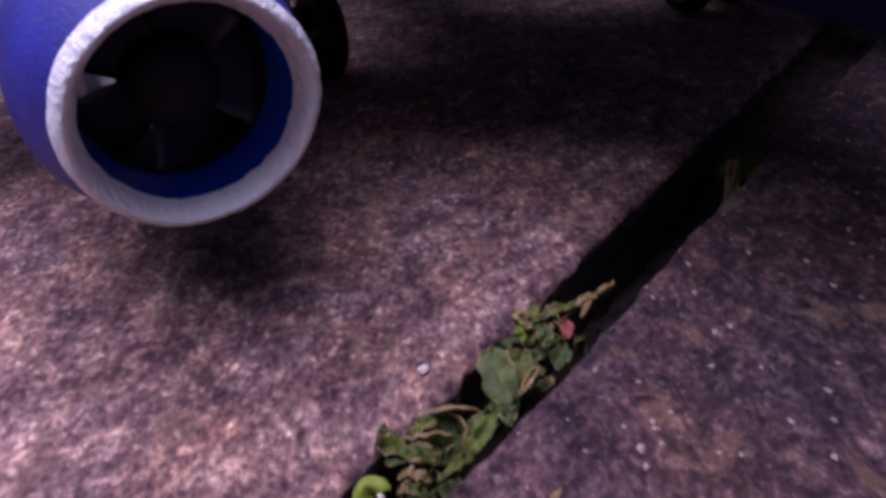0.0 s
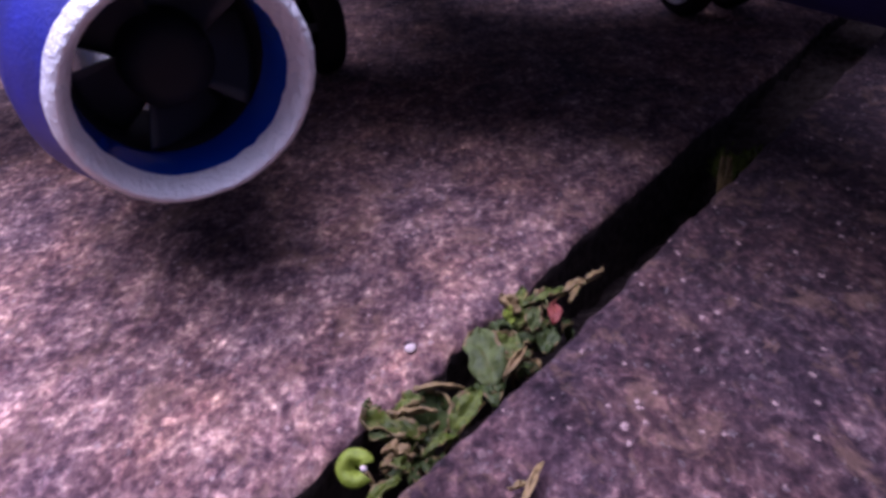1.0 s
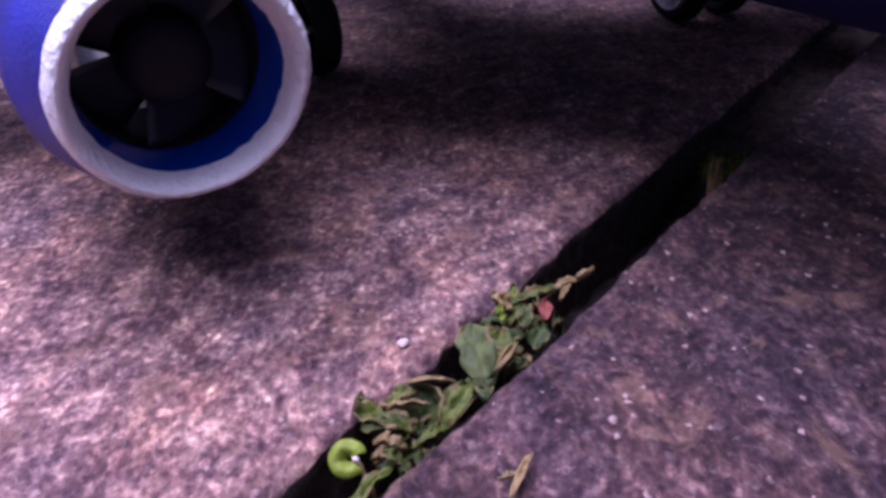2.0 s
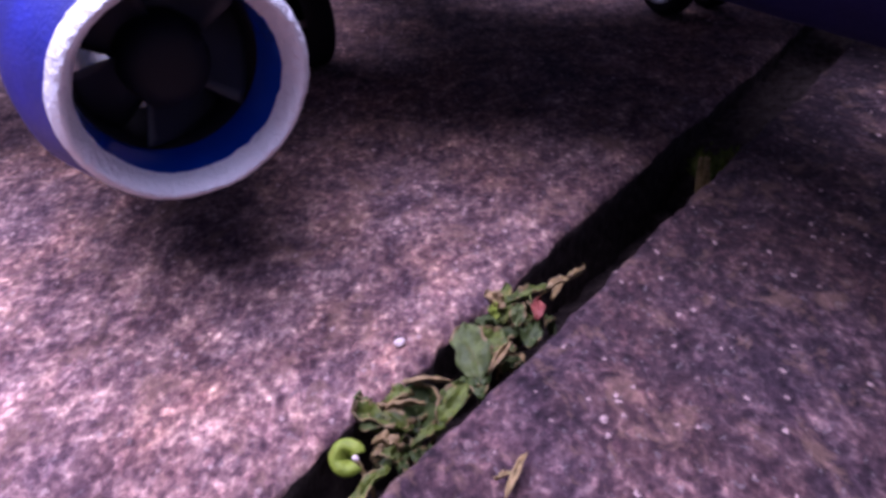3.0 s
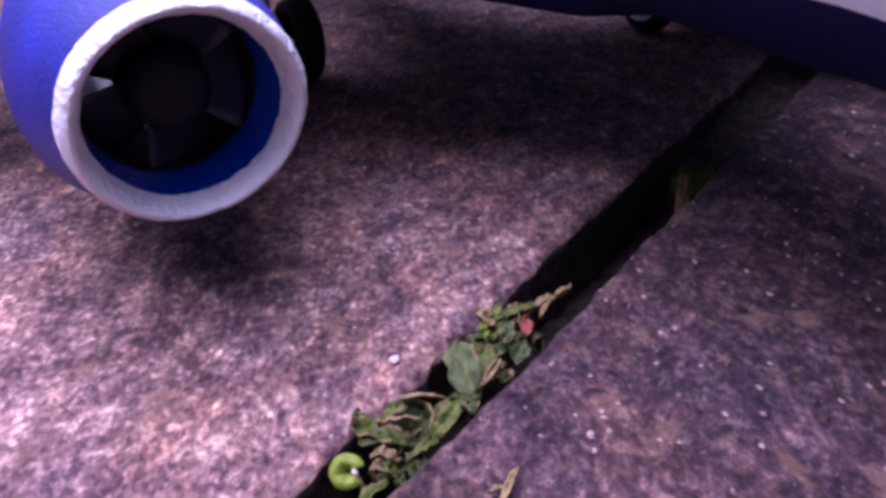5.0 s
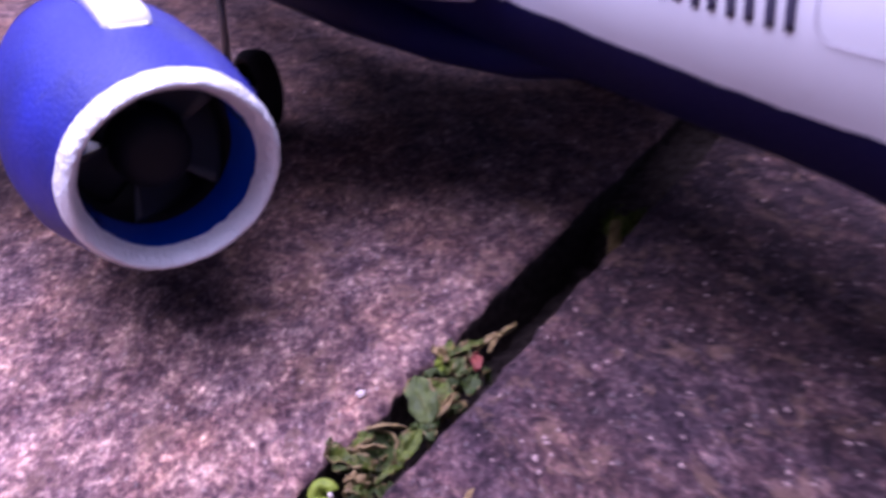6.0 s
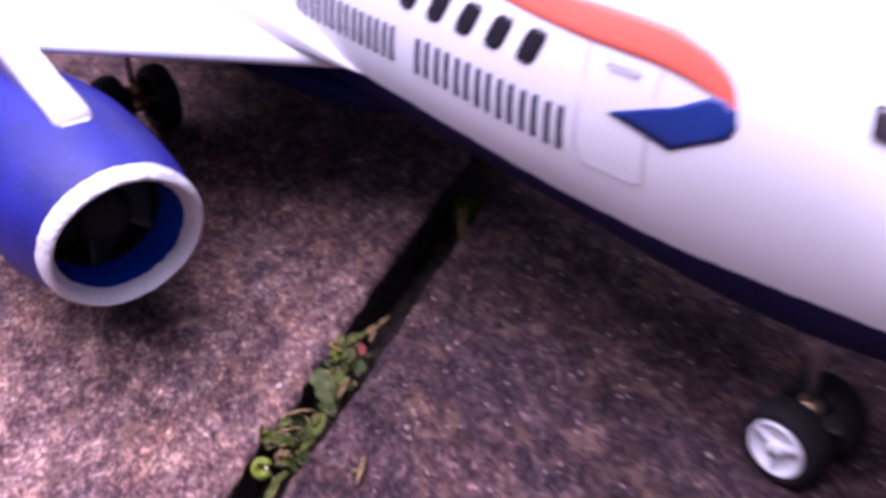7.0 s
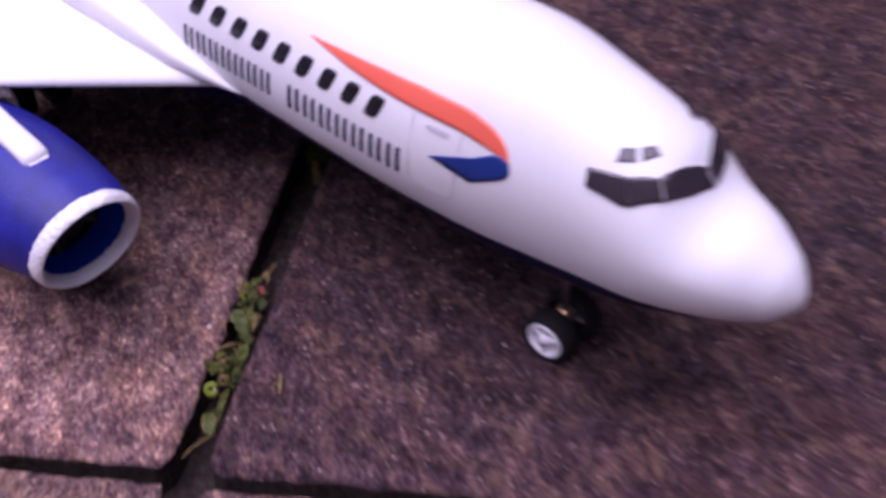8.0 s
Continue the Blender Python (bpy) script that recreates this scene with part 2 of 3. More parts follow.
def solid(bm, depth):
    """Gives a sheet a thickness, inwards."""
    bmesh.ops.recalc_face_normals(bm, faces=bm.faces)
    bmesh.ops.solidify(bm, geom=bm.faces[:], thickness=depth)
    return bm


# ---- ground and paving ----
GAP_TURN = -34.0  # the slabs' short side against the world's x axis, in degrees
ACROSS = Vector((math.cos(radians(GAP_TURN)), math.sin(radians(GAP_TURN)), 0))
ALONG = Vector((-ACROSS.y, ACROSS.x, 0))


def place(n, g, z=0.0):
    """A point of the paving from its distance across and along the joint, in drawing units."""
    return ACROSS * n + ALONG * g + Vector((0, 0, z))


def ground_sheet():
    size, rows = 400.0, []
    marks = [-size, -60, -12, -6, -3, -1.5, 0, 1.5, 3, 6, 12, 60, size]
    rows = [[(x, y, -0.33) for y in marks] for x in marks]
    ob = part("ground", grid_bm(rows), SOIL)
    tagged(ob, "dark bare soil under the paving", "ground", kind="structure")


def slab_mesh(sx, sy, step, seed, thick=0.30):
    """One slab: a gently uneven top, worn round edges that wander a little, and rough sides."""
    def marks(s):
        edge = [0, 0.004, 0.010, 0.02, 0.04, 0.07, 0.12]
        inner = list(np.linspace(0.12, s - 0.12, max(2, int((s - 0.24) / step)) + 1))[1:-1]
        return edge + inner + [s - e for e in reversed(edge)]
    xs, ys = marks(sx), marks(sy)

    def wander(v, k):
        return 0.012 * noise.noise((v * 1.3, k * 7.1 + seed, 0.3)) + 0.012 * noise.noise((v * 7, k * 3.7, seed)) + 0.008 * noise.noise((v * 19, k, seed)) + 0.009 * noise.noise((v * 47, k, seed))

    def point(x, y, drop=None):
        a = b = 0.0
        fx, fy = 1 - min(x, sx - x) / 0.16, 1 - min(y, sy - y) / 0.16
        if fx > 0:
            a = wander(y, 1 if x < sx / 2 else 2) * fx * (1 if x < sx / 2 else -1) + (0.010 * fx if x < sx / 2 else -0.010 * fx)
        if fy > 0:
            b = wander(x, 3 if y < sy / 2 else 4) * fy * (1 if y < sy / 2 else -1) + (0.010 * fy if y < sy / 2 else -0.010 * fy)
        dx, dy = min(x, sx - x), min(y, sy - y)
        cx = 0.07 - min(dx, 0.07)
        cy = 0.07 - min(dy, 0.07)
        if cx > 0 and cy > 0:  # round the corner in plan
            r = math.hypot(cx, cy)
            if r > 0.07:
                a += (cx - cx * 0.07 / r) * (1 if x < sx / 2 else -1)
                b += (cy - cy * 0.07 / r) * (1 if y < sy / 2 else -1)
        d = min(dx, dy)
        fall = 0.016 * (1 - min(1, d / 0.028)) ** 2.2
        z = -fall + 0.006 * noise.noise((x * 2.2, y * 2.2, seed)) + 0.0035 * noise.noise((x * 9, y * 9, seed)) + 0.0022 * noise.noise((x * 31, y * 31, seed))
        return (x + a - sx / 2, y + b - sy / 2, z if drop is None else drop)

    rows = [[point(x, y) for y in ys] for x in xs]
    nx, ny = len(xs), len(ys)
    verts = [p for row in rows for p in row]
    faces = [(i * ny + j, (i + 1) * ny + j, (i + 1) * ny + j + 1, i * ny + j + 1) for i in range(nx - 1) for j in range(ny - 1)]
    rim = [i * ny for i in range(nx)] + [(nx - 1) * ny + j for j in range(1, ny)] + [i * ny + ny - 1 for i in range(nx - 2, -1, -1)] + [j for j in range(ny - 2, 0, -1)]
    levels = [-0.05, -0.10, -0.18, -thick]
    last = rim
    for lv in levels:
        ring = []
        for q, r in enumerate(rim):
            x, y, _ = verts[r]
            k = 1 + 0.004 * noise.noise((x * 12, y * 12, lv * 20 + seed)) - 0.002
            ring.append(len(verts))
            verts.append((x * k, y * k, lv))
        m = len(rim)
        faces += [(last[(q + 1) % m], last[q], ring[q], ring[(q + 1) % m]) for q in range(m)]
        last = ring
    me = bpy.data.meshes.new("paving_slab")
    me.from_pydata([(x * K, y * K, z * K) for x, y, z in verts], [], faces)
    me.materials.append(CONCRETE)
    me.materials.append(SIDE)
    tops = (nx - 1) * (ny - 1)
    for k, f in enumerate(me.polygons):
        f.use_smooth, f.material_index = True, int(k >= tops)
    return me


def paving():
    top = new("pavement")
    tagged(top, "weathered concrete paving slabs with open joints", "pavement", kind="structure")
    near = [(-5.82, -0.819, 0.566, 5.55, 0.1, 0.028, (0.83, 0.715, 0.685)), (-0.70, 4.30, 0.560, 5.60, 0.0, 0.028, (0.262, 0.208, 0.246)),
            (-5.80, -0.775, -4.50, 0.510, 0.2, 0.04, (0.62, 0.56, 0.53)), (-0.70, 4.30, -4.45, 0.518, 0.0, 0.04, (0.52, 0.44, 0.44))]
    slant = 0.092  # the cross joints run a little off square
    for k, (n0, n1, g0, g1, turn, step, tone) in enumerate(near):
        ob = new("paving_slab", slab_mesh(n1 - n0, g1 - g0, step, 3.1 * k + 1))
        half = (n1 - n0) / 2 * (1 if k in (0, 2) else -1)
        widen, shift = (0.018, 0.045 * K) if k == 1 else (0, 0)  # this one is cast so that the joint widens further along
        ob.data.transform(Matrix(((1, widen, 0, shift), (slant, 1, 0, -slant * half * K), (0, 0, 1, 0), (0, 0, 0, 1))))
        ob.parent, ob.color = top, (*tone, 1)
        c = place((n0 + n1) / 2, (g0 + g1) / 2)
        ob.matrix_basis = pose(c.x * K, c.y * K, 0, 0, 0, GAP_TURN + turn)
    shared = slab_mesh(4.98, 4.95, 0.35, 20.0)
    shared.transform(Matrix(((1, 0, 0, 0), (slant, 1, 0, 0), (0, 0, 1, 0), (0, 0, 0, 1))))
    for i in range(-2, 3):
        for j in range(-2, 3):
            if i in (-1, 0) and j in (-1, 0):
                continue
            c = place(-0.75 + 5.12 * (i + 0.5), 0.54 + 5.08 * (j + 0.5) + slant * 5.12 * (i + 0.5), 0.01 * math.sin(3 * i + 5 * j))
            ob = new("paving_slab", shared)
            ob.parent, ob.color = top, (0.52, 0.44, 0.44, 1)
            ob.matrix_basis = pose(c.x * K, c.y * K, c.z * K, 0, 0, GAP_TURN + 0.4 * math.sin(i * 2 + j))


def joint_soil():
    """Crumbly soil that lies deep in the near stretch of the joint and higher further along."""
    rows = []
    for g in np.arange(-2.0, 5.5, 0.02):
        f = min(1, max(0, (g - 2.42) / 0.18))
        row = []
        for n in np.linspace(-0.90, -0.60, 22):
            z = -0.20 + 0.125 * f * f * (3 - 2 * f)
            z += 0.030 * noise.noise((n * 9, g * 9, 1)) + 0.014 * noise.noise((n * 30, g * 30, 2)) + 0.006 * noise.noise((n * 80, g * 80, 2))
            row.append(place(n, g, z))
        rows.append(row)
    tagged(part("joint_soil", grid_bm(rows), SOIL), "dark crumbly soil lying in the open paving joint", "soil", kind="stuff")


ground_sheet()
joint_soil()

# ---- the model airliner ----
AIRFRAME = pose(1.4503 * K, 0.6838 * K, 0, 0, 0, -64.76)
KX = np.array([-7.6, -6.6, -5.4, -4.2, -3.0, -1.3, -0.95, -0.6, -0.3, -0.12, -0.02, 0.045, 0.095, 0.15, 0.35, 0.44])
KW = np.array([0.05, 0.20, 0.37, 0.442, 0.445, 0.446, 0.442, 0.405, 0.350, 0.325, 0.316, 0.310, 0.302, 0.288, 0.206, 0.148])
KC = np.array([1.12, 1.05, 0.94, 0.85, 0.838, 0.838, 0.850, 0.868, 0.873, 0.868, 0.862, 0.857, 0.852, 0.846, 0.828, 0.815])
KT = np.array([0.06, 0.22, 0.37, 0.45, 0.455, 0.458, 0.470, 0.470, 0.410, 0.372, 0.342, 0.308, 0.258, 0.214, 0.164, 0.130])
KB = np.array([0.06, 0.20, 0.33, 0.395, 0.400, 0.398, 0.415, 0.468, 0.470, 0.432, 0.398, 0.366, 0.338, 0.308, 0.208, 0.152])


def glide(x, k, v):
    m = np.gradient(v, k)
    i = int(np.clip(np.searchsorted(k, x) - 1, 0, len(k) - 2))
    h = k[i + 1] - k[i]
    u = min(1, max(0, (x - k[i]) / h))
    return float((2 * u**3 - 3 * u**2 + 1) * v[i] + (u**3 - 2 * u**2 + u) * h * m[i] + (3 * u**2 - 2 * u**3) * v[i + 1] + (u**3 - u**2) * h * m[i + 1])


def section(x):
    """Half width, centre height, and the heights above and below it, of the hull."""
    s = 1.0
    if x > 0.44:  # a blunt round tip
        s = max(1e-8, 1 - min(1, (x - 0.44) / 0.105) ** 2.1) ** 0.52
        w, c, t, b = (k[-1] + (k[-1] - k[-2]) / (KX[-1] - KX[-2]) * (x - KX[-1]) for k in (KW, KC, KT, KB))
    else:
        w, c, t, b = (max(1e-4, glide(x, KX, k)) for k in (KW, KC, KT, KB))
    return float(w * s), float(c), float(t * s), float(b * s)


def hull(x, a, lift=0.0):
    """The hull's surface; a: degrees from the crown, starboard positive."""
    w, c, t, b = section(x)
    a = radians(a)
    h = t if math.cos(a) > 0 else b
    nrm = Vector((0, -math.sin(a) / max(w, 0.01), math.cos(a) / max(h, 0.01))).normalized()
    return Vector((x, -w * math.sin(a), c + h * math.cos(a))) + nrm * lift


def paint_line(x):
    """Height of the edge between white and navy paint."""
    return float(np.interp(x, [-7.6, -6.0, -4.5, -1.75, -1.2, -0.9, -0.5, -0.2, 0.0, 0.2, 0.3, 0.4, 0.45], [1.1, 0.86, 0.725, 0.708, 0.674, 0.660, 0.645, 0.650, 0.666, 0.690, 0.698, 0.690, 0.665])) + 0.004 * noise.noise((x * 14, 0.4, 0.7)) + 0.003 * noise.noise((x * 45, 0.4, 0.7))


def paint_angle(x):
    w, c, t, b = section(x)
    d = paint_line(x) - c
    return math.degrees(math.acos(max(-1, min(1, d / max(t if d > 0 else b, 1e-4)))))


STATIONS = list(np.linspace(-7.6, -3.0, 24)) + list(np.linspace(-2.9, -1.0, 39)) + list(np.linspace(-0.96, 0.44, 57)) + [0.44 + 0.105 * math.sin(radians(k)) for k in range(8, 89, 8)] + [0.545]


def film(outline, lift=0.004, fine=6):
    """A patch of thin film that lies on the hull, from an outline of (x, angle) pairs, filled as a fan of thin rows."""
    pts = []
    for (x0, a0), (x1, a1) in zip(outline, outline[1:] + outline[:1]):
        for k in range(fine):
            pts.append((x0 + (x1 - x0) * k / fine, a0 + (a1 - a0) * k / fine))
    cx, ca = sum(p[0] for p in pts) / len(pts), sum(p[1] for p in pts) / len(pts)
    rows = []
    for s in (0.0, 0.25, 0.5, 0.75, 1.0):
        rows.append([hull(cx + (x - cx) * s, ca + (a - ca) * s, lift) for x, a in pts])
    rows.append([hull(x, a, -0.003) for x, a in pts])
    return grid_bm(rows, closed_v=True)


def band(top, bottom, steps=40, lift=0.004, across=6):
    """A strip of film between two lines of (x, angle) pairs."""
    def at(line, s):
        d = [0]
        for p, q in zip(line, line[1:]):
            d.append(d[-1] + math.hypot(q[0] - p[0], (q[1] - p[1]) / 130))
        s *= d[-1]
        return np.interp(s, d, [p[0] for p in line]), np.interp(s, d, [p[1] for p in line])
    rows = []
    for i in range(steps + 1):
        (x0, a0), (x1, a1) = at(top, i / steps), at(bottom, i / steps)
        rows.append([hull(x0, a0, -0.003)] + [hull(x0 + (x1 - x0) * j / across, a0 + (a1 - a0) * j / across, lift) for j in range(across + 1)] + [hull(x1, a1, -0.003)])
    return grid_bm(rows)


def rounded(x, a, w, h, r=0.42, lean=0.0):
    """An upright rounded oblong on the hull's side: w along the hull in units, h in degrees."""
    out = []
    for k in range(24):
        t = 2 * math.pi * k / 24
        c, s = math.cos(t), math.sin(t)
        p = 2 / (2 + 3 * (1 - r))
        u, v = math.copysign(abs(c) ** p, c) * w / 2, math.copysign(abs(s) ** p, s) * h / 2
        out.append((x + u + lean * v, a + v))
    return out


def trace(line, width=0.0024, steps=40):
    """A thin printed line on the hull."""
    pts = [hull(x, a, 0.003) for x, a in line]
    return tube([pts[0].lerp(pts[0], 0)] + pts[1:], width / 2, 6)


def mirrored(bm):
    bmesh.ops.scale(bm, vec=(1, -1, 1), verts=bm.verts)
    bmesh.ops.reverse_faces(bm, faces=bm.faces)
    return bm


def fuselage(plane):
    rows = []
    for x in STATIONS:
        p = paint_angle(x)
        rows.append([hull(x, -p + 2 * p * k / 64) for k in range(65)])
    part("upper_hull", grid_bm(rows), WHITE, plane, "glossy white painted foam hull")
    rows = []
    for x in STATIONS:
        p = paint_angle(x)
        rows.append([hull(x, p + (360 - 2 * p) * k / 32) for k in range(33)])
    part("belly_hull", grid_bm(rows), NAVY, plane, "dark navy painted belly")


def hull_marks(plane):
    for side in (1, -1):
        flip = (lambda bm: bm) if side == 1 else mirrored
        for k in range(9):
            part("cabin_window", flip(film(rounded(-1.012 - 0.1195 * k, 68.2 - 2.6 * min(1, k / 5), 0.064, 11.0, lean=-0.0025), fine=1)), GLASS, plane, "black oval window film")
        top = [(-1.385, 51.8), (-1.23, 51.4), (-1.013, 50.9), (-0.85, 51.1), (-0.64, 52.8), (-0.545, 55.8), (-0.50, 59.2), (-0.475, 62.3), (-0.453, 68.0)]
        low = [(-1.385, 52.2), (-1.25, 55.6), (-1.17, 57.4), (-1.06, 59.2), (-0.835, 61.9), (-0.66, 63.3), (-0.58, 64.5), (-0.52, 65.9), (-0.485, 66.5)]
        part("red_ribbon", flip(band(top, low)), RED, plane, "orange-red sweeping ribbon mark")
        part("blue_ribbon", flip(film([(-0.748, 79.6), (-0.584, 72.4), (-0.505, 66.3), (-0.482, 66.2), (-0.453, 68.3), (-0.441, 72.2), (-0.450, 75.4), (-0.472, 77.6), (-0.578, 84.5)])), RIBBON_BLUE, plane, "dark blue wedge mark")
        door = [(-0.853, 52.0), (-0.846, 60.0), (-0.840, 68.0), (-0.832, 84.0), (-0.830, 92.5), (-0.822, 95.6), (-0.800, 97.4), (-0.730, 98.0), (-0.653, 98.5), (-0.640, 97.4), (-0.636, 94.6), (-0.636, 85.0), (-0.641, 68.3), (-0.646, 53.3)]
        part("door_outline", flip(trace(door)), LINE, plane, "thin grey printed door line")
        hd = [(-0.780, 66.3), (-0.699, 66.3), (-0.690, 67.2), (-0.693, 68.1), (-0.769, 67.8), (-0.781, 67.0), (-0.780, 66.3)]
        part("door_handle", flip(trace(hd, 0.004)), LINE, plane, "thin grey printed handle line")
        for first, last in ((-2.040, -1.520), (-1.445, -0.857)):
            step = (last - first) / 7
            for k in range(7):
                x = first + step * (k + 0.5)
                t, b, w = 79.2 + max(0, x + 1.5) * 4.6, 91.9 + max(0, x + 1.5) * 7, step * 0.11
                for q in (x - 0.24 * step, x + 0.24 * step):
                    part("lettering_bar", flip(film([(q - w, t), (q + w, t), (q + w, b), (q - w, b)], 0.0035, 3)), INK, plane)
        panes = [[(-0.203, 50.9), (-0.079, 44.4), (-0.036, 57.2), (-0.062, 58.8), (-0.186, 59.8)],
                 [(-0.075, 44.2), (0.010, 33.2), (0.058, 40.6), (-0.031, 57.0)],
                 [(0.014, 32.2), (0.052, 16.0), (0.088, 1.5), (0.140, 2.0), (0.110, 21.5), (0.062, 39.4)]]
        for pane in panes:
            part("cockpit_pane", flip(film(pane, 0.016 if pane is panes[2] else 0.010)), VISOR, plane, "dark glossy cockpit window film")
        for pane in ([(-0.142, 33.4), (-0.100, 28.6), (-0.077, 35.0), (-0.132, 41.0)], [(-0.090, 26.8), (-0.056, 20.0), (-0.026, 22.6), (-0.062, 32.4)]):
            part("brow_pane", flip(film(pane, fine=4)), VISOR, plane, "small dark brow window film")


def foil(chord, thick, lead, z, y, steps=26):
    """Points round an aerofoil section, from the trailing edge over the top."""
    pts = []
    for k in range(2 * steps):
        t = math.pi * k / steps
        u = (1 + math.cos(t)) / 2
        yt = 5 * thick * (0.2969 * math.sqrt(u) - 0.126 * u - 0.3516 * u**2 + 0.2843 * u**3 - 0.1015 * u**4)
        pts.append(Vector((lead - u * chord, y, z + chord * (yt * (1.0 if t < math.pi else -0.75) + 0.02 * math.sin(math.pi * u)))))
    return pts


def wing(plane, side):
    stations = [(0.30, -1.76, 1.86, 0.690, 0.10), (0.44, -1.86, 1.74, 0.695, 0.10), (1.05, -2.46, 1.02, 0.708, 0.11), (1.6, -2.84, 0.82, 0.765, 0.11), (2.6, -3.42, 0.70, 0.88, 0.105), (3.6, -3.98, 0.44, 0.99, 0.10), (3.66, -4.04, 0.34, 0.995, 0.06)]
    rows = []
    for (y0, l0, c0, z0, t0), (y1, l1, c1, z1, t1) in zip(stations, stations[1:]):
        for k in range(6):
            f = k / 6
            rows.append(foil(c0 + (c1 - c0) * f, t0 + (t1 - t0) * f, l0 + (l1 - l0) * f, z0 + (z1 - z0) * f, -(y0 + (y1 - y0) * f)))
    y, l_, c, z, t = stations[-1]
    rows.append(foil(c, t, l_, z, -y))
    bm = grid_bm(rows, closed_v=True)
    bmesh.ops.holes_fill(bm, edges=[e for e in bm.edges if e.is_boundary], sides=0)
    part("wing", bm if side == 1 else mirrored(bm), WHITE, plane, "white painted foam wing")
    # the fillet between wing top and hull
    rows = []
    for x, inner, reach, base in ((-1.72, 110, 0.0, 0.705), (-1.80, 104, 0.03, 0.712), (-1.90, 97, 0.075, 0.730), (-2.05, 90, 0.12, 0.755), (-2.25, 83, 0.15, 0.790), (-2.6, 78, 0.17, 0.825), (-3.1, 80, 0.15, 0.815), (-3.6, 88, 0.10, 0.77), (-3.9, 97, 0.02, 0.72)):
        a = hull(x, inner, 0.002)
        b = Vector((x, -0.425 - reach, base))
        rows.append([a.lerp(b, s) + Vector((0, -0.30 * reach, 0.22 * reach)) * math.sin(math.pi * s) for s in [k / 10 for k in range(11)]] + [Vector((x, -0.36, base - 0.035))])
    bm = grid_bm(rows)
    part("wing_fillet", bm if side == 1 else mirrored(bm), WHITE, plane, "white fillet at the wing root")


def belly_fairing(plane):
    rows = []
    for x, w, top, bottom in ((-1.62, 0.02, 0.60, 0.52), (-1.75, 0.18, 0.58, 0.45), (-1.95, 0.28, 0.56, 0.41), (-2.2, 0.37, 0.57, 0.40), (-2.6, 0.45, 0.62, 0.395), (-3.2, 0.49, 0.65, 0.40), (-3.7, 0.42, 0.66, 0.42), (-4.1, 0.25, 0.64, 0.45), (-4.3, 0.02, 0.58, 0.48)):
        c, h = (top + bottom) / 2, (top - bottom) / 2
        row = []
        for k in range(40):
            t = 2 * math.pi * k / 40
            row.append((x, w * math.copysign(abs(math.cos(t)) ** 0.7, math.cos(t)), c + h * math.copysign(abs(math.sin(t)) ** 0.7, math.sin(t))))
        rows.append(row)
    part("belly_fairing", grid_bm(rows, closed_v=True), NAVY, plane, "dark navy wing-root fairing")


NACELLE = [(-0.020, 0.228), (-0.06, 0.237), (-0.14, 0.252), (-0.26, 0.264), (-0.38, 0.267), (-0.52, 0.261), (-0.68, 0.243), (-0.84, 0.214), (-0.98, 0.182), (-0.985, 0.168), (-0.85, 0.178)]


